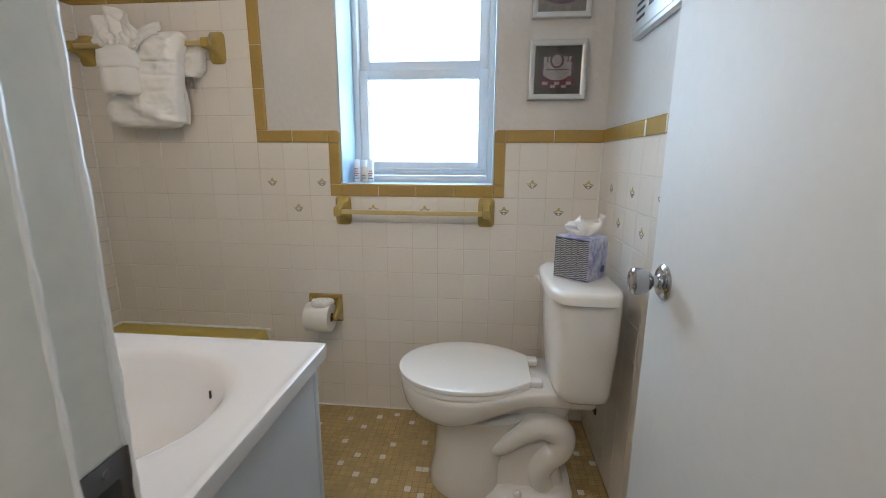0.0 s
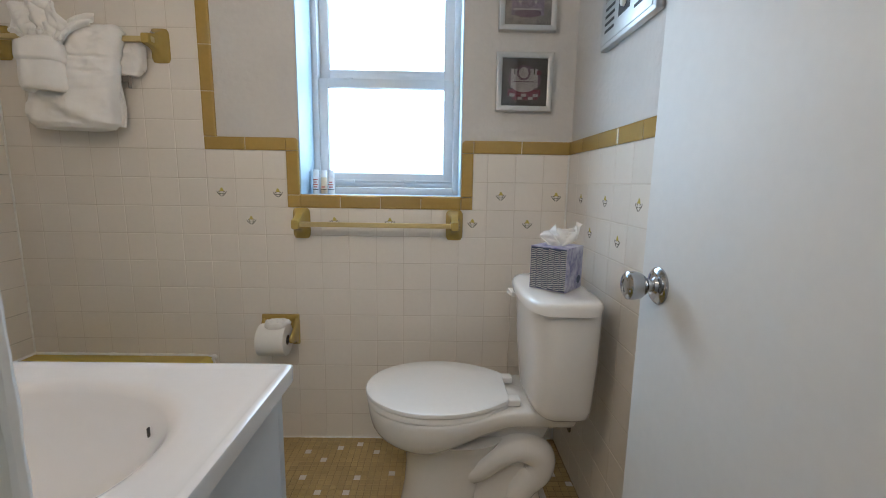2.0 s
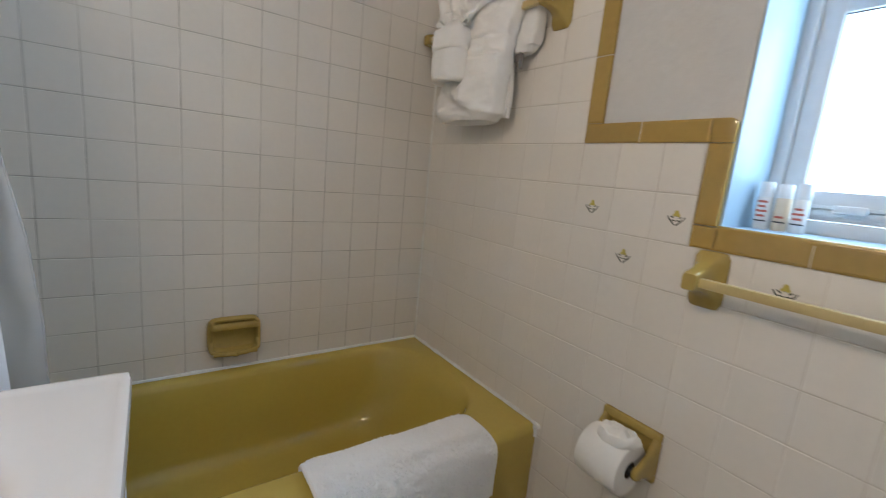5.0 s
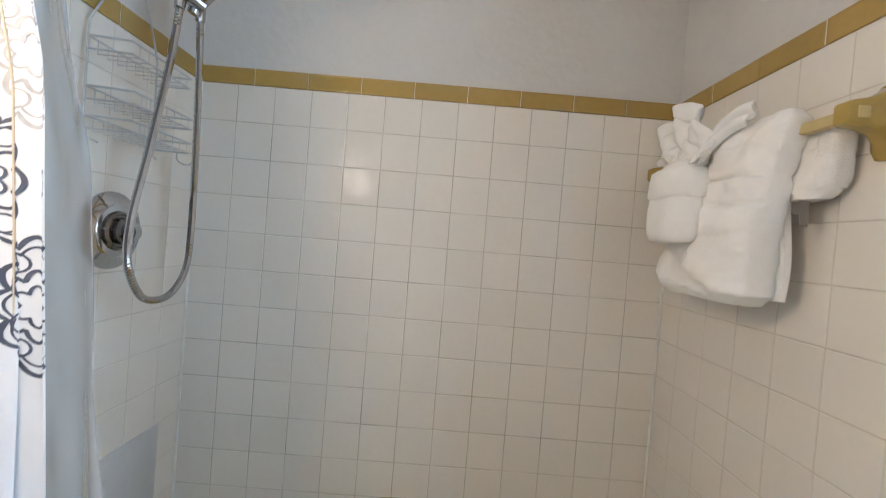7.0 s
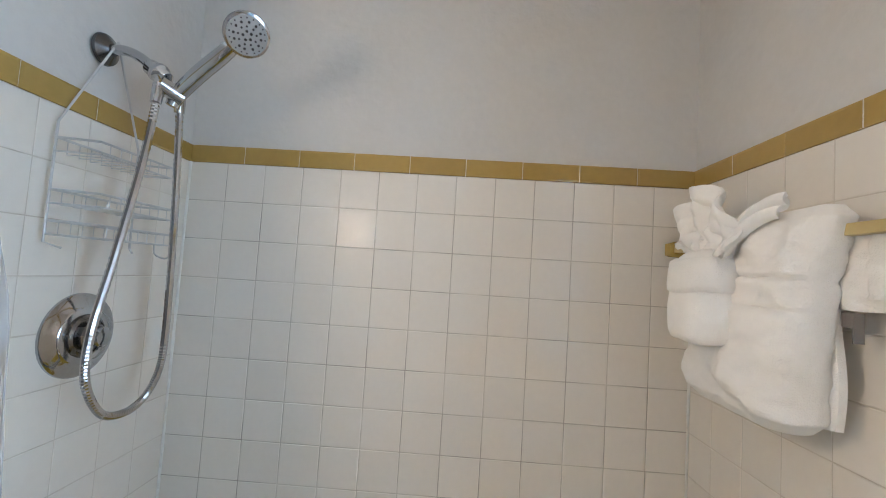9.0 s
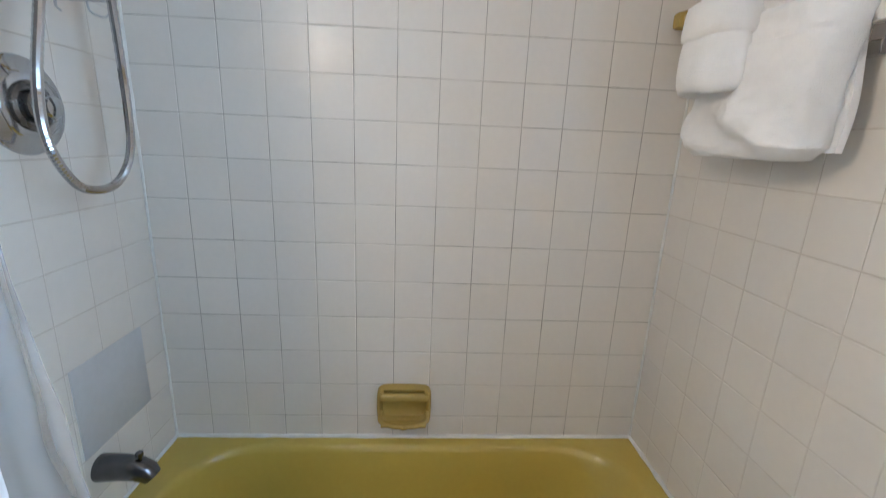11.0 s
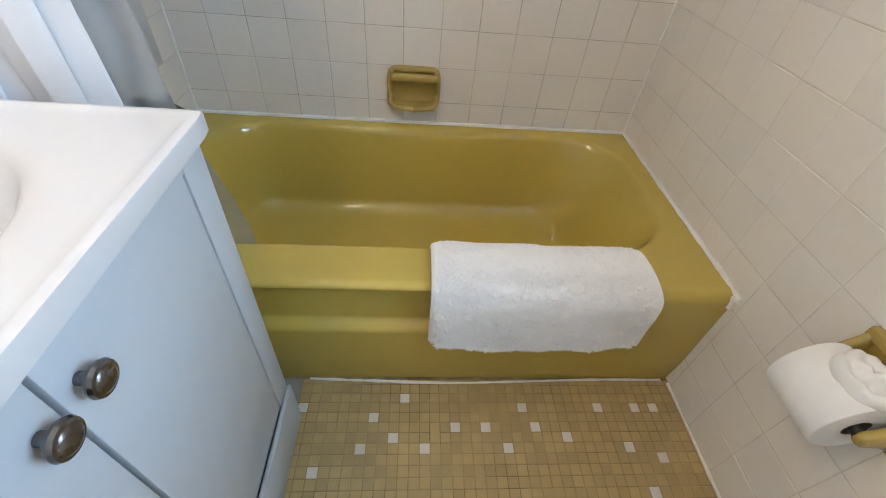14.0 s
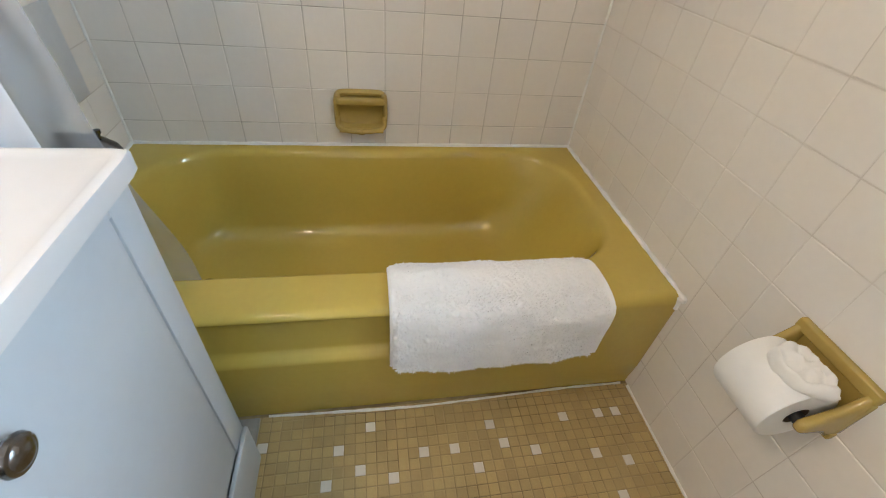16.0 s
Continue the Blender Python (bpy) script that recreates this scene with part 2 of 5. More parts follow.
wall_shower = tagged(part("wall_shower", boxes((-0.006, 0.80, SY - 0.12, FY - 0.006, -0.1, H)), PLASTER), "tiled wall with the shower fittings", "wall", kind="structure")
wall_south = tagged(part("wall_south", boxes((0.80, DX0 - 0.02, SY - 0.12, SY, -0.1, H), (DX1 + 0.02, W + 0.006, SY - 0.12, SY, -0.1, H), (DX0 - 0.02, DX1 + 0.02, SY - 0.12, SY, 2.06, H)), PLASTER),
                    "painted plaster wall with the doorway", "wall", kind="structure")
tagged(part("wall_hall_west", boxes((0.68, 0.80, -3.2, SY - 0.12, -0.1, H)), PLASTER), "plain painted hall wall", "wall", kind="structure")
tagged(part("wall_hall_south", boxes((0.68, W + 0.12, -3.32, -3.2, -0.1, H)), PLASTER), "plain painted hall wall", "wall", kind="structure")
tagged(part("ceiling", boxes((-0.12, W + 0.12, -3.32, 0.32, H, H + 0.1)), CEIL), "white painted ceiling", "ceiling", kind="structure")
floor = tagged(part("floor", boxes((-0.12, W + 0.12, SY - 0.12, 0.006, -0.1, -0.0013)), FGROUT), "tan mosaic tile floor with scattered white tiles", "floor", kind="structure")
tagged(part("floor_hall", boxes((0.68, W + 0.12, -3.3, SY - 0.121, -0.1, -0.001)), mat("hall_floor_wood", (0.33, 0.24, 0.15), 0.4, vary=0.3, bump=0.1)), "plain hall floor", "floor", kind="structure")

# doorway: jambs, stop and head
jl = thing("door_frame", "old painted wooden door frame with worn edges", "door frame", kind="structure")
part("jamb", boxes((DX0 - 0.02, DX0, SY - 0.125, SY + 0.006, 0, 2.04), bev=0.004, seg=3), JAMB_PAINT, jl)
part("jamb", boxes((DX1, DX1 + 0.02, SY - 0.125, SY + 0.006, 0, 2.04), bev=0.004, seg=3), JAMB_PAINT, jl)
part("head", boxes((DX0 - 0.02, DX1 + 0.02, SY - 0.125, SY + 0.006, 2.04, 2.06), bev=0.003), JAMB_PAINT, jl)
part("door_stop", boxes((DX0 + 0.001, DX0 + 0.014, SY - 0.085, SY - 0.045, 0, 2.038), bev=0.003, seg=3), JAMB_PAINT, jl)
sp = part("strike_plate", boxes((DX0 + 0.0008, DX0 + 0.0028, SY - 0.034, SY + 0.004, 0.862, 0.932), bev=0.0008), DARK_CHROME, jl, "tarnished metal strike plate")
part("latch_hole", boxes((DX0 + 0.0026, DX0 + 0.0034, SY - 0.024, SY - 0.008, 0.882, 0.912)), BLACK, sp)
for z in (0.871, 0.923):
    part("screw", lathe([(0.0035, 0), (0.003, 0.0012)], pose(DX0 + 0.0026, SY - 0.017, z, 0, 90, 0), 10), NICKEL, sp)

rag = [(DX0 + 0.0005, SY + 0.0045, 2.04 * k / 200) for k in range(201)]
part("worn_edge", tube(rag, [0.0034 * (1 + wob(q, 40, 0.35) + wob(q, 160, 0.25)) for q in rag], 7), WHITE_PAINT, jl, "lighter chipped paint along the edge")

rag = [(DX0 + 0.0135, SY - 0.0455, 2.036 * k / 160) for k in range(161)]
part("worn_edge", tube(rag, [0.0022 * (1 + wob(q, 45, 0.5) + wob(q, 150, 0.3)) for q in rag], 7), WHITE_PAINT, jl, "lighter worn paint along the stop")

# the open door, folded back along the wall
door = thing("door_1", "white painted flush door standing wide open, with a chrome knob", "door", kind="structure")
part("door_leaf", boxes((2.060, 2.095, -1.478, -0.866, 0.012, 2.03), bev=0.003, seg=2), DOOR_PAINT, door)
part("knob", lathe([(0.011, 0.006), (0.011, 0.022), (0.017, 0.026), (0.0245, 0.036), (0.0265, 0.048), (0.0255, 0.057), (0.021, 0.0605), (0.012, 0.062), (0.0115, 0.0605), (0.002, 0.060)],
                        pose(2.060, -0.930, 0.912, 0, -90, 0), 32), CHROME, door, "polished chrome door knob")
part("rose", lathe([(0.034, 0), (0.034, 0.003), (0.028, 0.0075), (0.017, 0.009), (0.013, 0.013)], pose(2.060, -0.930, 0.912, 0, -90, 0), 32), CHROME, door)
part("knob", lathe([(0.011, 0), (0.018, 0.022), (0.026, 0.035), (0.025, 0.05), (0.012, 0.056)], pose(2.0952, -0.930, 0.912, 0, 90, 0), 24), CHROME, door)
for z in (0.25, 1.75):
    part("hinge", tube([(2.098, -1.484, z - 0.045), (2.098, -1.484, z + 0.045)], 0.006), NICKEL, door)

# window: frame, two sashes, panes, lift rails, latches
win = thing("window_1", "white single-hung window with bright frosted panes", "window", kind="structure")
part("window_frame", boxes((WX0, WX0 + 0.028, 0.20, 0.275, WZ0, WZ1), (WX1 - 0.028, WX1, 0.20, 0.275, WZ0, WZ1), (WX0 + 0.028, WX1 - 0.028, 0.20, 0.275, WZ1 - 0.03, WZ1),
                           (WX0 + 0.028, WX1 - 0.028, 0.20, 0.275, WZ0, WZ0 + 0.03), bev=0.002), ALU, win)
def sash(y, z0, z1, px0, px1, pz0, pz1):
    bm = boxes((WX0 + 0.029, px0, y, y + 0.028, z0, z1), (px1, WX1 - 0.029, y, y + 0.028, z0, z1), (px0, px1, y, y + 0.028, z0, pz0), (px0, px1, y, y + 0.028, pz1, z1), bev=0.0015)
    return part("sash", bm, ALU, win)
s1 = sash(0.212, 1.068, 1.522, 1.180, 1.679, 1.128, 1.486)
s2 = sash(0.243, 1.515, WZ1 - 0.031, 1.182, 1.678, 1.566, 1.925)
GLASS = mat("frosted_glass", (0.95, 0.97, 1.0), 0.35, trans=1.0, vary=0.02)
for s, y, a in ((s1, 0.224, (1.178, 1.681, 1.126, 1.488)), (s2, 0.255, (1.180, 1.680, 1.564, 1.927))):
    g = part("pane", boxes((a[0], a[1], y, y + 0.004, a[2], a[3])), GLASS, s, "bright frosted pane")
    g.visible_shadow = False
    part("gasket", boxes((a[0] + 0.001, a[1] - 0.001, y - 0.004, y - 0.001, a[3] - 0.004, a[3] - 0.0015), (a[0] + 0.0012, a[0] + 0.0035, y - 0.004, y - 0.001, a[2] + 0.004, a[3] - 0.004), (a[1] - 0.0035, a[1] - 0.0012, y - 0.004, y - 0.001, a[2] + 0.004, a[3] - 0.004)), BLACK, s)
part("lift_rail", boxes((1.150, 1.715, 0.200, 0.2115, 1.092, 1.099), (1.150, 1.715, 0.206, 0.2118, 1.076, 1.090), bev=0.0015), ALU, s1)
for x in (1.268, 1.535):
    part("lift_tab", boxes((x - 0.026, x + 0.026, 0.186, 0.2, 1.084, 1.101), bev=0.003), ALU, s1)
    part("latch", boxes((x - 0.018, x + 0.018, 0.216, 0.236, 1.522, 1.529), bev=0.002), ALU, s1)
part("window_sill", boxes((WX0 + 0.001, WX1 - 0.001, 0.004, 0.2, WZ0 - 0.003, WZ0 + 0.001)), REVEAL_BLUE, win)
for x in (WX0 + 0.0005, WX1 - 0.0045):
    part("reveal", boxes((x, x + 0.004, 0.0065, 0.1995, WZ0 + 0.0012, WZ1 - 0.001), bev=0.001), REVEAL_BLUE, win)


# ---- bathtub ----
TUBZ, TX = 0.366, 0.735
tub = thing("bathtub", "olive-gold enamelled bathtub with a stepped apron, built into the corner", "bathtub")
def tub_ring(z, x0, x1, y0, y1, r, n=144):
    """A rounded rectangle, with the same spokes as the rim's outline."""
    cx, cy, out = (x0 + x1) / 2, (y0 + y1) / 2, []
    hx, hy = (x1 - x0) / 2, (y1 - y0) / 2
    r = min(r, hx * 0.98)
    for k in range(n):
        a = 2 * math.pi * k / n
        c, s = math.cos(a) * hx, math.sin(a) * hy
        m = max(abs(math.cos(a)), abs(math.sin(a)))
        c, s = c / m, s / m
        lo, hi = 0.0, 1.0
        for _ in range(24):
            q = (lo + hi) / 2
            qx, qy = max(0, abs(c) * q - (hx - r)), max(0, abs(s) * q - (hy - r))
            lo, hi = (q, hi) if qx * qx + qy * qy < r * r else (lo, q)
        out.append(Vector((cx + c * lo, cy + s * lo, z)))
    return out
def outline(z, x0, x1, y0, y1, n=144):
    out = []
    for k in range(n):
        a = 2 * math.pi * k / n
        c, s = math.cos(a), math.sin(a)
        q = 1 / max(abs(c), abs(s))
        out.append(Vector(((x0 + x1) / 2 + (x1 - x0) / 2 * q * c, (y0 + y1) / 2 + (y1 - y0) / 2 * q * s, z)))
    return out
rows = [outline(TUBZ, 0.001, TX - 0.028, FY + 0.001, -0.001)]
for z, x0, x1, y0, y1, p in ((TUBZ + 0.001, 0.032, 0.616, -1.352, -0.050, 0.205), (TUBZ - 0.002, 0.040, 0.609, -1.345, -0.058, 0.20), (TUBZ - 0.008, 0.046, 0.604, -1.339, -0.065, 0.195), (TUBZ - 0.022, 0.052, 0.600, -1.333, -0.073, 0.19),
                             (0.28, 0.064, 0.590, -1.320, -0.105, 0.175), (0.18, 0.080, 0.582, -1.293, -0.165, 0.155), (0.115, 0.090, 0.572, -1.284, -0.215, 0.14),
                             (0.088, 0.106, 0.558, -1.268, -0.245, 0.13), (0.074, 0.132, 0.532, -1.24, -0.280, 0.12), (0.069, 0.165, 0.50, -1.20, -0.32, 0.11), (0.067, 0.27, 0.40, -0.95, -0.55, 0.05)):
    rows.append(tub_ring(z, x0, x1, y0, y1, p))
part("basin", loft(rows, False, True), TUB, tub, smooth=50)
def apron(u, v):
    y = FY + 0.001 + u * (-FY - 0.002)
    # down the front: rolled edge, then the face with its recessed upper panel and step
    if v < 0.25:
        a = v / 0.25 * math.pi / 2
        x, z = TX - 0.028 + 0.028 * math.sin(a), TUBZ - 0.028 + 0.028 * math.cos(a)
    else:
        z = (TUBZ - 0.028) * (1 - (v - 0.25) / 0.75)
        x = TX
    sm = lambda e0, e1, w: max(0, min(1, (w - e0) / (e1 - e0))) ** 2 * (3 - 2 * max(0, min(1, (w - e0) / (e1 - e0))))
    end = 1 - sm(-0.68, -0.56, y)
    panel = sm(0.214, 0.234, z) * (1 - sm(0.325, 0.36, z))
    x -= 0.026 * panel * end
    x -= 0.010 * (1 - sm(0.0, 0.10, z)) * 0.6
    return Vector((x, y, max(z, 0.0)))
part("apron", sheet(70, 80, apron), TUB, tub, smooth=60)
part("overflow_plate", lathe([(0.034, 0), (0.034, 0.003), (0.026, 0.008), (0.006, 0.01)], pose(0.335, -1.316, 0.262, -86, 0, 0), 24), DARK_CHROME, tub, "dark chrome overflow plate")
part("drain", lathe([(0.028, 0), (0.028, 0.002), (0.02, 0.003), (0.018, 0.0005)], pose(0.335, -1.205, 0.0705), 20), DARK_CHROME, tub)
for nm, pts, r in (("caulk", [(0.004, FY + 0.01, TUBZ + 0.002), (0.004, -0.8, TUBZ + 0.001), (0.004, -0.004, TUBZ + 0.002)], 0.0068),
                   ("caulk", [(0.004, -0.004, TUBZ + 0.002), (0.4, -0.004, TUBZ + 0.001), (TX - 0.02, -0.004, TUBZ), (TX - 0.004, -0.004, TUBZ - 0.014), (TX + 0.001, -0.004, TUBZ - 0.04)], 0.0066),
                   ("caulk", [(0.004, FY + 0.004, TUBZ + 0.002), (0.4, FY + 0.004, TUBZ + 0.001), (TX - 0.03, FY + 0.004, TUBZ)], 0.005),
                   ("caulk", [(TX + 0.001, -0.98, 0.002), (TX + 0.006, -0.85, 0.002), (TX + 0.012, -0.62, 0.002), (TX + 0.008, -0.45, 0.002), (TX, -0.2, 0.002), (TX, -0.02, 0.002)], 0.0032)):
    p = spline(pts, 14)
    part(nm, tube(p, [r * (1 + wob(q, 30, 0.7)) for q in p], 7), CAULK, tub)

# ---- bath mat over the rim ----
bm_mat = thing("bath_mat", "white shaggy cotton bath mat folded over the tub rim", "bath mat")
def drape(v):
    """The mat's way over the rim, from the basin side to its hanging edge: (x, z)."""
    P = [(0.604, 0.348), (0.610, 0.368), (0.628, 0.3755), (0.66, 0.3765), (0.705, 0.3755), (0.736, 0.369), (0.750, 0.350), (0.756, 0.31), (0.758, 0.262), (0.759, 0.213)]
    s = v * (len(P) - 1)
    i = min(int(s), len(P) - 2)
    f = s - i
    a, b, c, d = (P[max(0, min(len(P) - 1, i + k))] for k in (-1, 0, 1, 2))
    return tuple(0.5 * (2 * b[k] + (c[k] - a[k]) * f + (2 * a[k] - 5 * b[k] + 4 * c[k] - d[k]) * f * f + (3 * b[k] - a[k] - 3 * c[k] + d[k]) * f ** 3) for k in (0, 1))
def mat_pt(u, v):
    x, z = drape(v)
    y = -0.676 + u * (0.492 - 0.012 * max(0.0, 0.42 - v) ** 1.2 / 0.35 - 0.004 * max(0.0, v - 0.6) ** 2 / 0.16)
    sag = 0.010 * math.sin(u * math.pi * 1.2) * v
    return Vector((x + wob((u * 6, v * 5, 1), 1, 0.006), y, z - sag * (v > 0.6) + wob((u * 5, v * 4, 3), 1, 0.004)))
bm = solid_sheet(170, 110, mat_pt, lambda u, v: 0.026 * (0.80 + 0.20 * min(1, 16 * min(u, 1 - u))))
for v in bm.verts:
    front = 0.25 + 0.75 * max(0.0, min(1.0, (v.co.x - 0.66) / 0.08))
    v.co += Vector((0.8, 0, 0.6)) * (wob(v.co, 44, 0.0100) + wob(v.co, 100, 0.0085) + wob(v.co, 240, 0.0022)) * front * (0.15 + 0.85 * max(0.0, min(1.0, (-0.195 - v.co.y) / 0.03)))
part("fabric", bm, MAT_TERRY, bm_mat, smooth=80)
rnd = random.Random(5)
bm = bmesh.new()
for k in range(26000):
    u, v = rnd.random(), 0.02 + 0.98 * rnd.random() ** 0.85
    if u < 0.02 or u > 0.965 or (v < 0.42 and rnd.random() < 0.6):
        continue
    p = mat_pt(u, v)
    e = 0.01
    nn = (mat_pt(min(1, u + e), v) - p).cross(mat_pt(u, min(1, v + e)) - p)
    if nn.length < 1e-9:
        continue
    nn.normalize()
    nn = nn if nn.x + nn.z > 0 else -nn
    d = Vector((rnd.uniform(-1, 1), rnd.uniform(-1, 1), rnd.uniform(-1.2, 0.5)))
    d = (d - nn * d.dot(nn)).normalized()
    side = nn.cross(d) * rnd.uniform(0.0011, 0.0021)
    b = p + nn * 0.0118
    tuft = max(0.0, 0.5 + wob((u * 26, v * 15, 2), 1, 1.2))
    low = v < 0.45
    L = rnd.uniform(0.003, 0.005) + 0.0055 * tuft * (0.35 + v)
    t = b + nn * rnd.uniform(0.0015, 0.004 if low else 0.0082) + d * L
    mid = b + nn * (0.0020 if low else 0.0040) + d * L * 0.4
    q = [bm.verts.new(c) for c in (b - side, b + side, mid + side * 1.2, mid - side * 1.2, t)]
    bm.faces.new((q[0], q[1], q[2], q[3]))
    bm.faces.new((q[3], q[2], q[4]))
tagged(part("shag", bm, MAT_TERRY, bm_mat, smooth=0), kind="stuff")
part("hem", tube([mat_pt(0.0, v / 30) + Vector((0.002, -0.002, 0.008)) for v in range(31)], 0.0045, 8), TERRY, bm_mat)

# ---- vanity ----
VX0, VX1, VY, VZ = 0.812, 1.417, -0.982, 0.78
van = thing("vanity_cabinet", "white painted vanity cabinet with two shaker doors and nickel knobs", "cabinet")
CX0, CX1, CY = 0.832, 1.402, -1.008
for x in (CX0, CX1 - 0.018):
    part("side_panel", boxes((x, x + 0.018, SY + 0.002, CY - 0.02, 0.0, 0.754), bev=0.001), CAB, van)
part("bottom_panel", boxes((CX0 + 0.018, CX1 - 0.018, SY + 0.002, CY - 0.02, 0.15, 0.168), bev=0.001), CAB, van)
part("back_panel", boxes((CX0 + 0.018, CX1 - 0.018, SY + 0.002, SY + 0.02, 0.168, 0.754), bev=0.001), CAB, van)
for nm, r in (("stile", (CX0, CX0 + 0.052, CY - 0.02, CY + 0.015, 0.0, 0.754)), ("stile", (CX1 - 0.03, CX1, CY - 0.02, CY, 0.0, 0.754)), ("stile", (1.136, 1.166, CY - 0.02, CY - 0.017, 0.165, 0.737)),
              ("rail", (CX0 + 0.052, CX1 - 0.03, CY - 0.02, CY, 0.737, 0.754)), ("rail", (CX0 + 0.052, CX1 - 0.03, CY - 0.02, CY, 0.0, 0.165)), ("filler", (CX0 + 0.0522, CX0 + 0.0592, CY + 0.0004, CY + 0.0148, 0.734, 0.7538))):
    part(nm, boxes(r, bev=0.0012), CAB, van)
KX0, KX1, KZ = 1.127, 1.175, 0.701
part("toe_board", boxes((CX0 + 0.0, CX1, CY + 0.0155, CY + 0.026, 0.0, 0.150), bev=0.004), CAB, van)
for x0, x1, kx in ((CX0 + 0.0595, 1.149, KX0), (1.154, CX1 - 0.033, KX1)):
    d = part("door", boxes((x0, x1, CY + 0.001, CY + 0.017, 0.160, 0.751), bev=0.002), CAB, van)
    part("knob", lathe([(0.006, 0), (0.006, 0.011), (0.009, 0.0125), (0.0155, 0.0145), (0.0168, 0.018), (0.0155, 0.0215), (0.0125, 0.0222), (0.0118, 0.0232), (0.0075, 0.0252), (0.001, 0.026)],
                       pose(kx, CY + 0.017, KZ, -90, 0, 0), 28), NICKEL, d, "brushed nickel mushroom knob")
top = thing("basin_counter", "glossy off-white cultured marble vanity top with an oval basin", "worktop")
BX, BY, BRX, BRY = 1.112, -1.225, 0.222, 0.168
n = 160
def top_ring(z, g, r=0.010):
    return tub_ring(z, VX0 + g, VX1 - g, SY + 0.001, VY - g, max(0.002, r - g * 0.3), n)
rows = [top_ring(VZ - 0.026, 0.0), top_ring(VZ - 0.004, 0.0), top_ring(VZ - 0.001, 0.0012), top_ring(VZ, 0.004), top_ring(VZ + 0.0006, 0.009), top_ring(VZ, 0.013), top_ring(VZ - 0.001, 0.017), top_ring(VZ - 0.001, 0.026)]
for s, z in ((1.12, 0.0), (1.05, -0.001), (1.0, -0.005), (0.96, -0.014), (0.90, -0.034), (0.80, -0.066), (0.64, -0.098), (0.42, -0.118), (0.20, -0.126), (0.09, -0.128)):
    rows.append(ring(BX, BY, VZ - 0.001 + z, BRX * s, BRY * s, 2.15, n))
part("slab", loft(rows, False, True), COUNTER, top, smooth=40)
part("overflow_slot", boxes((1.2635, 1.2655, -1.1325, -1.1275, 0.737, 0.751), bev=0.0008), BLACK, top)
part("drain", lathe([(0.021, 0), (0.021, 0.002), (0.014, 0.003)], pose(BX, BY, VZ - 0.129), 20), CHROME, top)

# ---- vanity light, which lights the room from over the vanity ----
vl = thing("vanity_light", "two-globe vanity light glowing warm on the wall", "lamp")
part("back_plate", boxes((0.98, 1.22, SY + 0.001, SY + 0.02, 1.74, 1.80), bev=0.004), CHROME, vl)
for x in (1.04, 1.16):
    part("globe", lathe([(0.024, -0.062), (0.044, -0.050), (0.060, -0.020), (0.063, 0.005), (0.057, 0.031), (0.038, 0.053), (0.012, 0.062)], pose(x, SY + 0.26, 1.68), 24), glow("warm_bulb", (1.0, 0.765, 0.53), LAMP), vl, "warm glowing glass globe")
    part("arm", tube(spline([(x, SY + 0.02, 1.77), (x, SY + 0.12, 1.80), (x, SY + 0.24, 1.77), (x, SY + 0.26, 1.738)]), 0.007), CHROME, vl)

# ---- toilet ----
TY = -0.395
wc = thing("toilet", "white vitreous china two-piece toilet with closed plastic lid", "toilet")
def egg(z, tip, back, half, n=72, cx=None, p=2.0, flat=0.0):
    """A bowl outline: a long rounded front towards -x, a squarer back."""
    cx = cx if cx is not None else back - half
    out = []
    for k in range(n):
        a = 2 * math.pi * k / n
        c, s = math.cos(a), math.sin(a)
        if c < 0:
            out.append(Vector((cx + (cx - tip) * c, TY + half * s, z)))
        else:
            q = (abs(c) ** 3.2 + abs(s) ** 3.2) ** (-1 / 3.2)
            out.append(Vector((cx + (back - cx) * q * c, TY + half * q * s * (1 - flat * c * c), z)))
    return out
part("pedestal", loft([egg(0.0, 1.546, 1.80, 0.122, cx=1.68), egg(0.012, 1.540, 1.80, 0.126, cx=1.68), egg(0.05, 1.548, 1.80, 0.121, cx=1.68), egg(0.12, 1.560, 1.80, 0.114, cx=1.68),
                       egg(0.20, 1.564, 1.82, 0.108, cx=1.69), egg(0.245, 1.556, 1.84, 0.110, cx=1.69), egg(0.275, 1.535, 1.86, 0.122, cx=1.685), egg(0.31, 1.50, 1.88, 0.140, cx=1.68)], True, True), CHINA, wc, smooth=60)
def slab_ring(z, x0, x1, h, p=4.5):
    return [Vector((v.x, v.y, z)) for v in ring((x0 + x1) / 2, TY, z, (x1 - x0) / 2, h, p, 48)]
def rim_ring(g, zf, zb):
    """The bowl's outline drawn in by g: an oval front that narrows and runs on as the deck under the tank; zf, zb: its height in front and behind."""
    cx, tip, back, out = 1.67, 1.443 + g, 2.085 - g * 0.4, []
    ease = lambda q: max(0.0, min(1.0, q)) ** 2 * (3 - 2 * max(0.0, min(1.0, q)))
    for k in range(112):
        a = 2 * math.pi * k / 112
        c, sn = math.cos(a), math.sin(a)
        if c < 0:
            x, y = cx + (cx - tip) * c, (0.183 - g) * sn
        else:
            d = math.degrees(math.asin(max(-1, min(1, sn))))
            f = min(1.0, (90 - abs(d)) / 66)
            w = 0.183 - g + (0.128 - 0.183 + g * 0.55) * ease(f * 1.6)
            x, y = cx + (back - cx) * f, math.copysign(w, d) if f < 1 else w * d / 24
        out.append(Vector((x, TY + y, zf + (zb - zf) * ease((x - 1.60) / 0.30))))
    return out
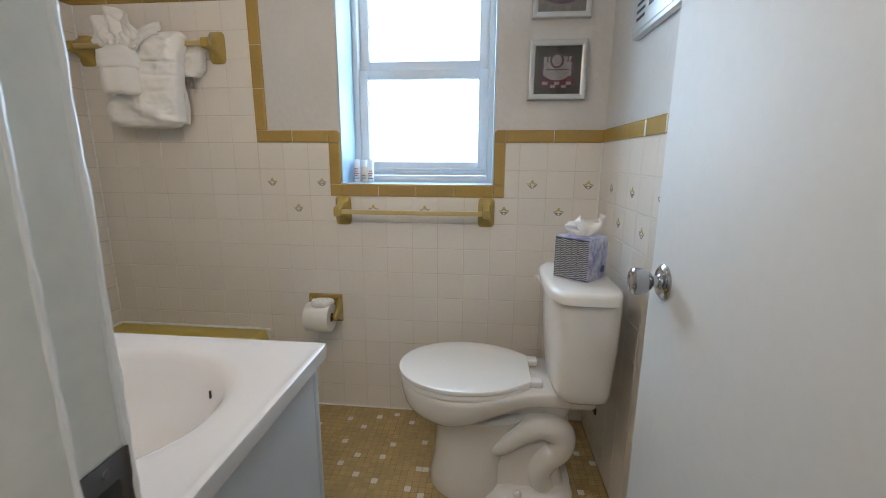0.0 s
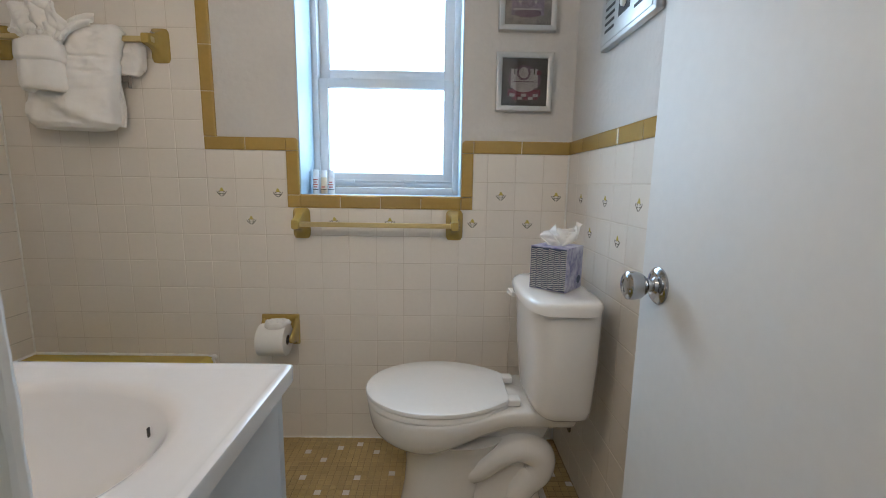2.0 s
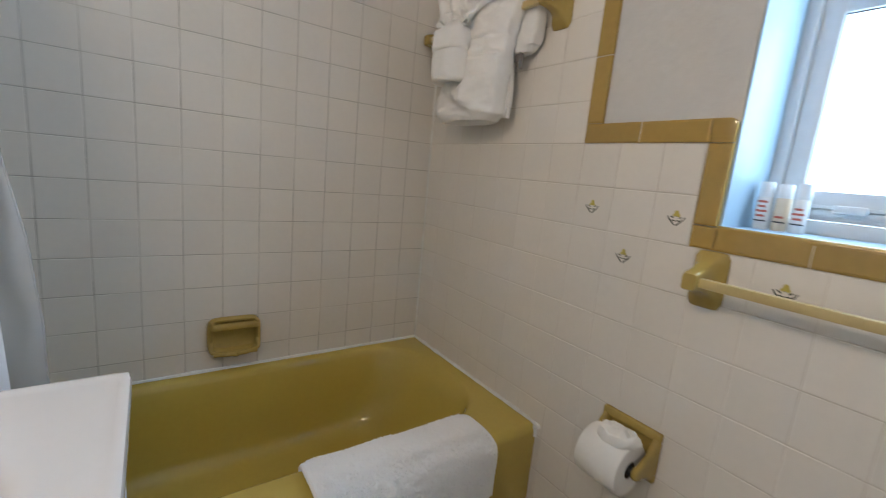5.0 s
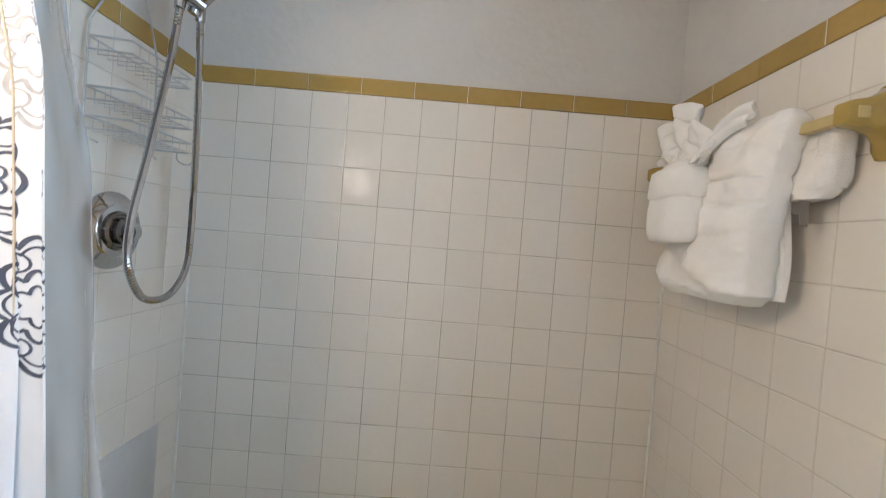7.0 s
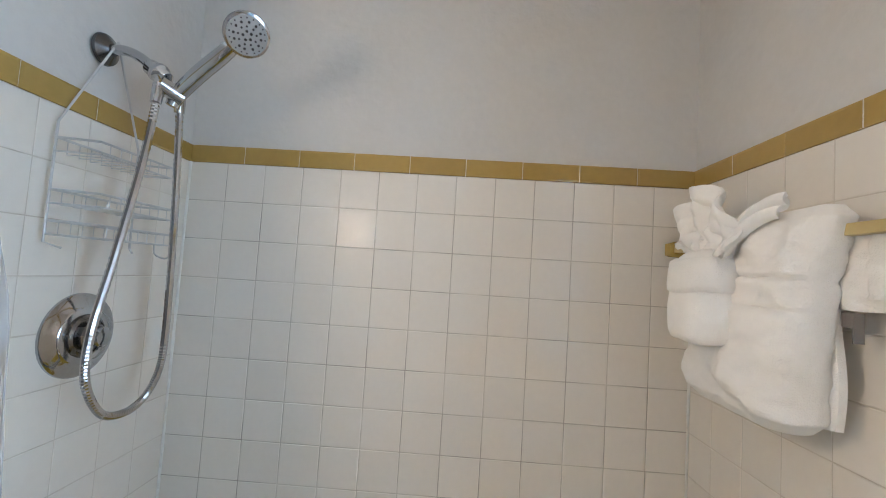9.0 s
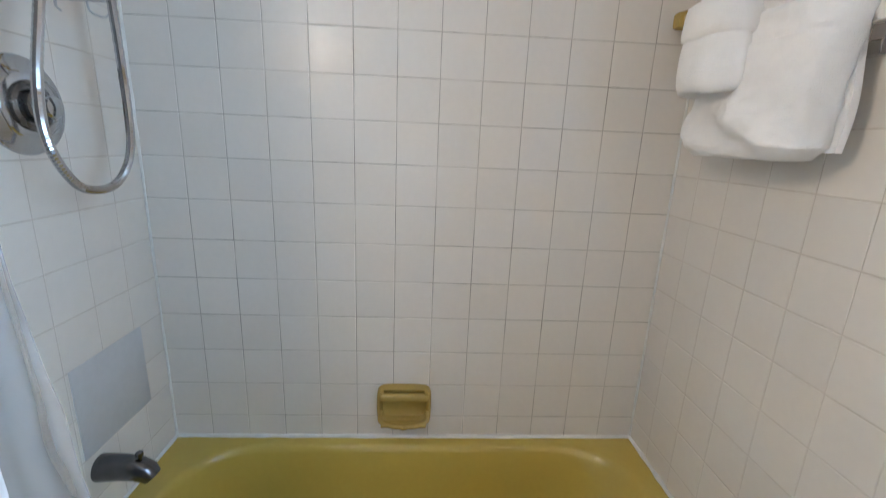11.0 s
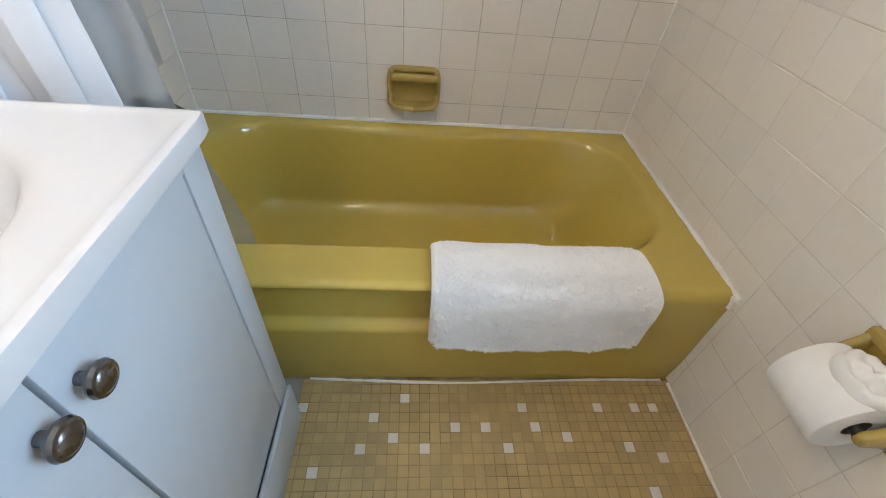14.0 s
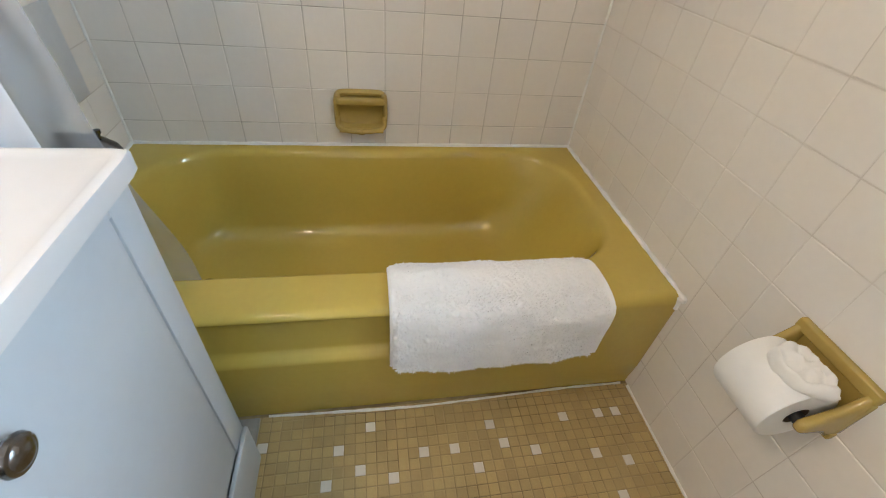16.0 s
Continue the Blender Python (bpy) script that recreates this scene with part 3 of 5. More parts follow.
part("bowl", loft([rim_ring(0.085, 0.268, 0.362), rim_ring(0.064, 0.276, 0.364), rim_ring(0.042, 0.291, 0.367), rim_ring(0.022, 0.312, 0.372), rim_ring(0.010, 0.334, 0.380), rim_ring(0.004, 0.360, 0.391), rim_ring(0.0, 0.388, 0.402), rim_ring(0.001, 0.402, 0.412), rim_ring(0.004, 0.407, 0.418), rim_ring(0.012, 0.409, 0.422)], True, True), CHINA, wc, smooth=60)
part("rear_body", loft([slab_ring(0.0, 1.72, 2.02, 0.090, 6), slab_ring(0.06, 1.72, 2.01, 0.086, 6), slab_ring(0.16, 1.72, 1.985, 0.078, 6), slab_ring(0.30, 1.72, 2.01, 0.070, 6), slab_ring(0.372, 1.72, 2.04, 0.080, 6)], True, True), CHINA, wc, smooth=50)
for sg in (-1, 1):
    pts = spline([(1.755, TY + sg * 0.058, 0.185), (1.80, TY + sg * 0.064, 0.205), (1.86, TY + sg * 0.068, 0.255), (1.925, TY + sg * 0.068, 0.278), (1.985, TY + sg * 0.066, 0.250), (1.985, TY + sg * 0.064, 0.195), (1.945, TY + sg * 0.062, 0.150), (1.925, TY + sg * 0.062, 0.10), (1.945, TY + sg * 0.060, 0.02)], 8)
    part("trapway", tube(pts, [0.042 + 0.007 * math.sin(i / len(pts) * math.pi) for i in range(len(pts))], 16), CHINA, wc, smooth=80)
    part("bolt_cap", lathe([(0.014, 0), (0.014, 0.008), (0.010, 0.014), (0.003, 0.017)], pose(1.852, TY + sg * 0.112, 0.034), 18), CHINA, wc)
part("foot", loft([slab_ring(0.0, 1.70, 2.045, 0.130, 4), slab_ring(0.024, 1.70, 2.045, 0.130, 4), slab_ring(0.034, 1.71, 2.04, 0.122, 4), slab_ring(0.052, 1.72, 2.035, 0.090, 4)], True, True), CHINA, wc, smooth=50)
def lid_ring(z, g):
    """The lid's outline, drawn in by g: an oval front that narrows to a straight back edge."""
    cx, tip, back, half, out = 1.655, 1.436 + g, 1.884 - g, 0.183 - g, []
    for k in range(96):
        a = 2 * math.pi * k / 96
        c, sn = math.cos(a), math.sin(a)
        if c < 0:
            out.append(Vector((cx + (cx - tip) * c, TY + half * sn, z)))
            continue
        d = math.degrees(math.asin(max(-1, min(1, sn))))
        f = min(1.0, (90 - abs(d)) / 66)
        w = half * (1 - 0.50 * f ** 2.3)
        out.append(Vector((cx + (back - cx) * f, TY + (math.copysign(w, d) if f < 1 else w * d / 24), z)))
    return out
part("seat", loft([lid_ring(0.411, 0.006), lid_ring(0.413, 0.003), lid_ring(0.425, 0.002), lid_ring(0.4295, 0.005)], True, True), SEAT, wc, smooth=50)
part("lid", loft([lid_ring(0.4315, 0.005), lid_ring(0.4335, 0.0008), lid_ring(0.4425, 0.0), lid_ring(0.4455, 0.0018), lid_ring(0.4468, 0.006), lid_ring(0.4474, 0.05), lid_ring(0.4476, 0.12)], True, True), SEAT, wc, "glossy white closed lid", smooth=40)
for s in (-0.074, 0.074):
    part("hinge", boxes((1.872, 1.918, TY + s - 0.019, TY + s + 0.019, 0.422, 0.444), bev=0.005, seg=3), SEAT, wc)
def tank_ring(z, x0, x1, h, p=5.0):
    out = []
    for k in range(64):
        a = 2 * math.pi * k / 64
        c, s = math.cos(a), math.sin(a)
        q = (abs(c) ** p + abs(s) ** p) ** (-1 / p)
        bow = -0.014 * (1 - min(1, abs(s * q)) ** 2) if c < 0 else 0
        out.append(Vector(((x0 + x1) / 2 + (x1 - x0) / 2 * q * c + bow, TANK_Y + h * q * s, z)))
    return out
TANK_Y = -0.412
part("tank", loft([tank_ring(0.4245, 1.968, 2.098, 0.158), tank_ring(0.436, 1.954, 2.108, 0.168), tank_ring(0.46, 1.948, 2.112, 0.174), tank_ring(0.60, 1.938, 2.120, 0.182), tank_ring(0.745, 1.932, 2.121, 0.189)], True, True), CHINA, wc, smooth=50)
part("tank_lid", loft([tank_ring(0.744, 1.924, 2.114, 0.199), tank_ring(0.747, 1.920, 2.117, 0.203), tank_ring(0.768, 1.919, 2.117, 0.204), tank_ring(0.777, 1.924, 2.114, 0.199), tank_ring(0.781, 1.936, 2.108, 0.189), tank_ring(0.782, 1.99, 2.07, 0.12)], True, True), CHINA, wc, smooth=50)
part("flush_lever", loft([[Vector((1.924 - 0.002 * i, TANK_Y + 0.158 + 0.0055 * i, 0.712 + 0.002 * i)) + Vector((dx, 0, dz)) * (0.006 + 0.0007 * i) for dx, dz in ((-1, -1), (1, -1), (1, 1), (-1, 1))] for i in range(5)], True, True), SEAT, wc)

part("lever_boss", tube([(1.944, TANK_Y + 0.160, 0.713), (1.920, TANK_Y + 0.160, 0.713)], 0.008, 14), SEAT, wc)

sv = thing("supply_valve", "small brass and nickel supply valve and hose under the tank", "valve")
BRASS = mat("dull_brass", (0.34, 0.26, 0.12), 0.35, metal=0.9, vary=0.3, scale=40)
part("coupling_nut", lathe([(0.016, 0), (0.017, 0.004), (0.017, 0.018), (0.012, 0.022)], pose(2.072, -0.445, 0.400), 8), BRASS, sv)
part("hose", tube(spline([(2.072, -0.445, 0.402), (2.073, -0.444, 0.37), (2.078, -0.40, 0.31), (2.10, -0.28, 0.24), (W - 0.05, -0.20, 0.19)]), 0.0055), NICKEL, sv)
part("stem", tube([(W - 0.003, -0.20, 0.185), (W - 0.055, -0.20, 0.185)], 0.007), DARK_CHROME, sv)
part("escutcheon", lathe([(0.024, 0), (0.022, 0.004), (0.010, 0.007)], pose(W - 0.001, -0.20, 0.185, 0, -90, 0), 20), DARK_CHROME, sv)

# ---- tissue box on the tank ----
tb = thing("tissue_box", "cube tissue box with silver weave and violet sides, tissue pulled up", "tissue box")
tb.matrix_world = pose(2.018, -0.428, 0.7835, 0, 0, -41)
SZ, HZ = 0.057, 0.128
VIOLET = mat("violet_print", (0.62, 0.62, 0.70), 0.4, second=(0.13, 0.13, 0.33), scale=26, fine=60, spread=0)
part("carton", boxes((-SZ, SZ, -SZ, SZ, 0, HZ), bev=0.0012), VIOLET, tb)
dk = mat("weave_dark", (0.05, 0.075, 0.14), 0.4)
sl = mat("weave_silver", (0.62, 0.62, 0.60), 0.35, metal=0.3, vary=0.25, scale=60)
part("weave_ground", boxes((-SZ + 0.002, SZ - 0.002, -SZ - 0.0009, -SZ - 0.0002, 0.002, HZ - 0.003)), dk, tb, "dark printed ground")
rnd = random.Random(3)
bm = bmesh.new()
for c in range(6):
    for r in range(24):
        u0 = -SZ + 0.003 + c * 0.0186
        z = 0.004 + r * 0.0056 + (c % 2) * 0.0026
        if z + 0.003 > HZ - 0.004:
            continue
        k = rnd.uniform(-0.0006, 0.0006)
        q = [bm.verts.new(p) for p in ((u0, -SZ - 0.0013, z + k), (u0 + 0.0176, -SZ - 0.0013, z - k), (u0 + 0.0176, -SZ - 0.0013, z + 0.0028 - k), (u0, -SZ - 0.0013, z + 0.0028 + k))]
        bm.faces.new(q)
tagged(part("weave", bm, sl, tb, "silver woven strips print"), kind="stuff")
part("printed_mark", lathe([(0.012, 0), (0.012, 0.0008)], Matrix.Translation((SZ + 0.0003, 0.032, 0.028)) @ pose(0, 0, 0, 0, 90, 0), 20), dk, tb)
def tissue(u, v, lean=0.030, tall=0.070):
    a = (u - 0.5) * 2
    z = HZ - 0.004 + v * (tall * (0.80 + 0.25 * u) + 0.010 * math.sin(u * 9 + 0.5))
    x = a * (0.022 + 0.030 * math.sin(min(1.0, v * 1.2) * 1.5)) + lean * v + 0.005 * math.sin(v * 7 + u * 11)
    y = 0.015 * math.sin(u * 10 + v * 2.2) * (0.5 + 0.9 * v) - 0.006 * v + wob((u * 5, v * 5, 3), 1, 0.010) * v
    return Vector((x, y, z))
part("tissue", solid_sheet(60, 24, tissue, 0.0010), PAPER, tb, "white pulled-up tissue", smooth=70)
part("tissue", solid_sheet(50, 20, lambda u, v: Matrix.Rotation(0.5, 3, "Z") @ (tissue(1 - u, v, 0.012, 0.048) - Vector((0.006, 0.008, 0))), 0.0010), PAPER, tb, smooth=70)

# ---- pictures ----
def picture(z0, x0, mat_c, label, art):
    p_ = thing("picture", label, "picture", "framed pictures on the wall")
    s, b = 0.213, 0.021
    x1, z1 = x0 + s, z0 + s
    outer, inner = [(x0, z0), (x1, z0), (x1, z1), (x0, z1)], [(x0 + b, z0 + b), (x1 - b, z0 + b), (x1 - b, z1 - b), (x0 + b, z1 - b)]
    for k in range(4):
        o0, o1, i1, i0 = outer[k], outer[(k + 1) % 4], inner[(k + 1) % 4], inner[k]
        mix2 = lambda a, c, f: (a[0] + (c[0] - a[0]) * f, a[1] + (c[1] - a[1]) * f)
        prof = ((0.0, 0.004), (0.0, -0.017), (0.10, -0.0205), (0.22, -0.021), (0.85, -0.0185), (1.0, -0.0165), (1.0, -0.006))
        rails = [[Vector((mix2(p, q, f)[0], y, mix2(p, q, f)[1])) for f, y in prof] for p, q in ((o0, i0), (o1, i1))]
        part("frame_rail", loft(rails, True, True), SILVER, p_, "brushed silver frame", smooth=25)
    part("mount", boxes((x0 + b, x1 - b, -0.011, 0.003, z0 + b, z1 - b)), mat_c, p_)
    cx, cz = (x0 + x1) / 2, (z0 + z1) / 2
    for i, (c, u0, u1, w0, w1, round_) in enumerate(art):
        if round_:
            n = 20
            y = -0.0115 - i * 0.00006
            vs = [(cx + (u0 + u1) / 2 + (u1 - u0) / 2 * math.cos(6.2832 * k / n), y, cz + (w0 + w1) / 2 + (w1 - w0) / 2 * math.sin(6.2832 * k / n)) for k in range(n)]
            t = bmesh.new()
            t.faces.new([t.verts.new(q) for q in vs])
        else:
            t = bmesh.new()
            y = -0.0115 - i * 0.00006
            t.faces.new([t.verts.new(q) for q in ((cx + u0, y, cz + w0), (cx + u1, y, cz + w0), (cx + u1, y, cz + w1), (cx + u0, y, cz + w1))])
        part("print_shape", t, c, p_, smooth=0)
    gl = part("glazing", boxes((x0 + b, x1 - b, -0.0165, -0.0150, z0 + b, z1 - b)), PIC_GLASS, p_)
    gl.visible_shadow = False
    return p_
PIC_GLASS = bpy.data.materials.new("picture_glass")
PIC_GLASS.use_nodes = True
_b = PIC_GLASS.node_tree.nodes["Principled BSDF"]
_b.inputs["Roughness"].default_value, _b.inputs["Transmission Weight"].default_value, _b.inputs["IOR"].default_value = 0.03, 1.0, 1.45
lav = mat("print_lavender", (0.34, 0.29, 0.38), 0.6, vary=0.3, scale=60)
pale = mat("print_pale", (0.56, 0.53, 0.55), 0.6, vary=0.3, scale=70)
crim = mat("print_crimson", (0.24, 0.05, 0.09), 0.6, vary=0.3, scale=60)
mauve = mat("print_mauve", (0.22, 0.14, 0.20), 0.6, vary=0.4, scale=50)
dmount = mat("dark_mount", (0.085, 0.08, 0.075), 0.7, vary=0.2, scale=50)
lmount = mat("mottled_mount", (0.42, 0.40, 0.36), 0.7, second=(0.20, 0.19, 0.20), scale=45, fine=140)
art = [(mauve, -0.062, 0.062, -0.040, 0.060, True), (pale, -0.052, 0.050, -0.020, 0.048, False), (mauve, -0.030, 0.022, 0.006, 0.062, True), (pale, -0.022, 0.014, 0.014, 0.054, True),
       (crim, -0.062, 0.062, -0.050, -0.026, False), (pale, -0.045, 0.040, -0.036, 0.004, True), (mauve, -0.042, 0.037, 0.0, 0.004, False)]
for k in range(5):
    art.append((pale if k % 2 == 0 else crim, -0.055 + k * 0.022, -0.035 + k * 0.022, -0.052, -0.041, False))
    art.append((crim if k % 2 == 0 else pale, -0.044 + k * 0.020, -0.026 + k * 0.020, -0.063, -0.053, False))
art += [(crim, 0.045, 0.062, 0.028, 0.042, False), (dmount, -0.040, -0.036, 0.028, 0.055, False), (dmount, 0.034, 0.038, 0.028, 0.055, False)]
picture(1.363, 1.871, dmount, "small square print on a dark mount in a silver frame", art)
picture(1.650, 1.874, lmount, "small square lavender print in a silver frame", [(lav, -0.062, 0.058, -0.052, 0.075, False), (mauve, -0.050, 0.048, -0.060, -0.030, True), (pale, -0.055, 0.050, -0.034, -0.028, False), (pale, -0.036, -0.026, -0.012, 0.0, True), (pale, 0.022, 0.032, -0.012, 0.0, True)])

# ---- wall heater ----
ht = thing("wall_heater", "chrome-fronted electric wall heater with dark louvres", "heater")
part("housing", boxes((W - 0.020, W + 0.004, -0.640, -0.300, 1.492, 2.02), bev=0.006), SILVER, ht)
part("grille", boxes((W - 0.0212, W - 0.0196, -0.560, -0.330, 1.62, 1.98)), mat("heater_grille", (0.25, 0.22, 0.2), 0.5, second=(0.6, 0.58, 0.55), scale=30, fine=90), ht)
part("front_plate", boxes((W - 0.0225, W - 0.0195, -0.625, -0.315, 1.505, 1.618), bev=0.001), SILVER, ht)
for y in (-0.375, -0.565):
    for k in range(4):
        part("louvre", boxes((W - 0.0236, W - 0.0222, y - 0.032, y + 0.032, 1.533 + k * 0.02, 1.541 + k * 0.02)), BLACK, ht)
GRILLE_WIRE = mat("bright_grille_wire", (0.62, 0.60, 0.56), 0.3, metal=0.8, vary=0.1)
for k in range(9):
    y = -0.552 + k * 0.0268
    part("grille_wire", tube([(W - 0.0235, y, 1.622), (W - 0.0235, y, 1.978)], 0.0014, 6), GRILLE_WIRE, ht)
for k in range(12):
    z = 1.640 + k * 0.029
    part("grille_wire", tube([(W - 0.0252, -0.560, z), (W - 0.0252, -0.330, z)], 0.0014, 6), GRILLE_WIRE, ht)
part("dial", lathe([(0.013, 0), (0.012, 0.008), (0.007, 0.011)], pose(W - 0.0222, -0.47, 1.575, 0, -90, 0), 20), PAPER, ht)
part("dial_plate", boxes((W - 0.0234, W - 0.0224, -0.505, -0.435, 1.548, 1.612)), BLACK, ht)


# ---- towel bars ----
def bracket(p, x, z, mirror=1):
    """A square ceramic plate that sweeps out to a post holding the bar."""
    rings = []
    for s, w, h, dz in ((0.000, 0.0335, 0.060, 0), (0.006, 0.0335, 0.060, 0), (0.012, 0.030, 0.054, 0.0), (0.022, 0.021, 0.042, 0.004), (0.038, 0.0165, 0.030, 0.006), (0.060, 0.0155, 0.022, 0.004), (0.082, 0.0155, 0.019, 0.002), (0.090, 0.013, 0.016, 0.002)):
        rings.append([Vector((q.x, -s, q.y)) for q in (Vector((x + v.x, z + dz + v.y, 0)) for v in ring(0, 0, 0, w, h, 7, 28))])
    return part("bracket", loft(rings, True, True), GOLD_CERAMIC, p, "gold glazed ceramic bracket", smooth=45)
low = thing("towel_bar", "gold ceramic towel bar below the window, empty", "towel bar", "towel bars")
bracket(low, 1.120, 0.925), bracket(low, 1.724, 0.925)
part("bar", boxes((1.104, 1.740, -0.080, -0.062, 0.918, 0.936), bev=0.002), BAR, low)
high = thing("towel_bar", "gold ceramic towel bar holding folded towels", "towel bar", "towel bars")
bracket(high, 0.042, 1.575), bracket(high, 0.622, 1.575)
part("bar", boxes((0.026, 0.640, -0.080, -0.062, 1.568, 1.586), bev=0.002), BAR, high)

# ---- towels on the bar ----
def soft(rows, seed, amp=0.011, p=3.2, n=80):
    """Bulky folded cloth: rounded outlines (z, cx, cy, rx, ry) stacked up, with soft wrinkles."""
    rings = []
    for z, cx, cy, rx, ry in rows:
        rings.append([Vector((v.x + wob((v.x * 14, v.y * 14, z * 12 + seed), 1, amp), v.y + wob((v.x * 22, v.y * 16, z * 15 + seed + 5), 1, amp * 1.3) + wob((v.x * 30, v.y * 30, z * 60 + seed), 1, amp * 0.6) + wob((v.x * 75, v.y * 60, z * 110 + seed), 1, amp * 0.22) + (abs(wob((v.x * 16 + z * 6, 0.5 * seed, z * 30), 1, 1.0)) - 0.25) * amp * 1.3, v.z + wob((v.x * 12, v.y * 12, z * 8 + seed), 1, amp))) for v in ring(cx, cy, z, rx, ry, p, n)])
    return loft(rings, True, True)
def dense(rows, k=8):
    out = []
    for a, b in zip(rows, rows[1:]):
        out += [tuple(x + (y - x) * i / k for x, y in zip(a, b)) for i in range(k)]
    return out + [rows[-1]]
tw = thing("bath_towel", "white terry bath towel folded over the bar", "towel", "towels on the bar")
bm = soft(dense([(1.262, 0.350, -0.085, 0.100, 0.018), (1.260, 0.352, -0.088, 0.130, 0.038), (1.280, 0.355, -0.092, 0.146, 0.050), (1.33, 0.358, -0.095, 0.148, 0.054), (1.39, 0.366, -0.093, 0.142, 0.050), (1.45, 0.394, -0.092, 0.118, 0.046),
                 (1.50, 0.414, -0.090, 0.105, 0.044), (1.56, 0.432, -0.084, 0.104, 0.042), (1.60, 0.442, -0.074, 0.100, 0.034), (1.618, 0.446, -0.070, 0.080, 0.020)], 12), 1.0, 0.006, 3.4, 150)
for v in bm.verts:
    x, y, z = v.co
    front = max(0.0, min(1.0, (-0.085 - y) / 0.03))
    panel = max(0.0, min(1.0, (x - 0.345) / 0.03))
    line = 1.505 - 0.05 * (x - 0.42)
    v.co.y += front * panel * (0.007 * math.exp(-((z - line) / 0.004) ** 2) + 0.005 * math.exp(-((z - line + 0.052) / 0.004) ** 2) + 0.003 * (line - 0.052 < z < line))
    v.co.y -= front * panel * 0.007 * max(0.0, min(1.0, (line - 0.052 - z) / 0.02))
    v.co.y -= front * (0.010 * math.sin((x * 0.55 + z) * 62 + wob((x * 9, 0, z * 9), 1, 3.0)) * math.exp(-((z - 1.325) / 0.055) ** 2) + 0.006 * math.sin((z * 0.5 - x) * 70) * math.exp(-((z - 1.58) / 0.03) ** 2))
    v.co.y += front * 0.012 * math.exp(-((x - 0.352 - 0.3 * max(0, 1.40 - z)) / 0.010) ** 2) * max(0.0, min(1.0, (z - 1.31) / 0.05))
part("cloth", bm, TERRY, tw, smooth=80)
part("under_hem", solid_sheet(12, 20, lambda u, v: Vector((0.455 + u * 0.045 + 0.006 * math.sin(v * 5), -0.060 - 0.008 * math.sin(u * 5), 1.275 + v * 0.20)), 0.012), TERRY, tw, smooth=70)
ht2 = thing("hand_towel", "white hand towel tied with a band into a fan", "towel", "towels on the bar")
def roll_pt(zr):
    out = []
    for z, rx, ry in zr:
        out.append([Vector((v.x + wob((v.x * 20, v.y * 20, z * 14), 1, 0.010), v.y + wob((v.x * 22, v.y * 18, z * 11 + 5), 1, 0.010), v.z + wob((v.x * 16, v.y * 16, z * 9), 1, 0.006))) for v in ring(0.316, -0.158, z, rx * 0.98, ry, 3.0, 40)])
    return out
part("roll", loft(roll_pt([(1.383, 0.030, 0.018), (1.376, 0.054, 0.034), (1.380, 0.064, 0.043), (1.395, 0.069, 0.047), (1.42, 0.070, 0.047), (1.445, 0.069, 0.046), (1.47, 0.067, 0.044), (1.50, 0.066, 0.042), (1.54, 0.060, 0.034), (1.552, 0.04, 0.02)]), True, True), TERRY, ht2, smooth=80)
part("band", loft(roll_pt([(1.470, 0.066, 0.042), (1.473, 0.072, 0.049), (1.485, 0.0745, 0.051), (1.51, 0.075, 0.052), (1.530, 0.073, 0.050), (1.538, 0.064, 0.040)])), TERRY, ht2, smooth=70)
def fan(u, v):
    a = (u - 0.45) * 2.0
    r = 0.03 + 0.115 * v * (0.80 + 0.25 * math.cos(a * 2.2))
    return Vector((0.318 + math.sin(a * 0.95) * r * 1.15, -0.150 + 0.015 * math.sin(u * 24) * (0.2 + v) - 0.012 * v, 1.525 + math.cos(a * 1.25) * r * 1.05))
part("fan", solid_sheet(80, 20, lambda u, v: fan(u, v) + Vector((wob((u * 9, v * 6, 1), 1, 0.010), wob((u * 9, v * 7, 4), 1, 0.012), wob((u * 7, v * 6, 8), 1, 0.012))), lambda u, v: 0.015 * min(1.0, 0.35 + 4 * (1 - v))), TERRY, ht2, smooth=70)
part("tail", solid_sheet(20, 24, lambda u, v: Vector((0.335 + 0.12 * v + 0.02 * u, -0.150 - 0.012 * math.sin(v * 3) + 0.006 * math.sin(u * 9 + v * 3) + 0.04 * v, 1.535 + 0.105 * math.sin(v * 1.6) - 0.055 * (1 - u) * (1 - 0.4 * v))), 0.012), TERRY, ht2, smooth=70)
wcl = thing("washcloth", "white terry washcloth tucked between the bar and the wall", "towel", "towels on the bar")
part("cloth", soft(dense([(1.462, 0.500, -0.036, 0.030, 0.010), (1.460, 0.503, -0.036, 0.048, 0.020), (1.475, 0.508, -0.036, 0.056, 0.025), (1.53, 0.512, -0.036, 0.058, 0.024), (1.575, 0.512, -0.036, 0.056, 0.021), (1.590, 0.510, -0.036, 0.040, 0.012)]), 12.0, 0.006, 3.4), TERRY, wcl, smooth=80)
part("fold", soft(dense([(1.480, 0.556, -0.034, 0.010, 0.012), (1.478, 0.558, -0.034, 0.016, 0.022), (1.50, 0.560, -0.034, 0.019, 0.025), (1.56, 0.562, -0.034, 0.018, 0.022), (1.588, 0.560, -0.034, 0.012, 0.012)]), 15.0, 0.005), TERRY, wcl, smooth=80)
part("tag", boxes((0.533, 0.536, -0.065, -0.050, 1.412, 1.456), (0.506, 0.533, -0.056, -0.052, 1.434, 1.456)), mat("grey_label", (0.22, 0.20, 0.19), 0.6), wcl, "small grey sewn-in label")

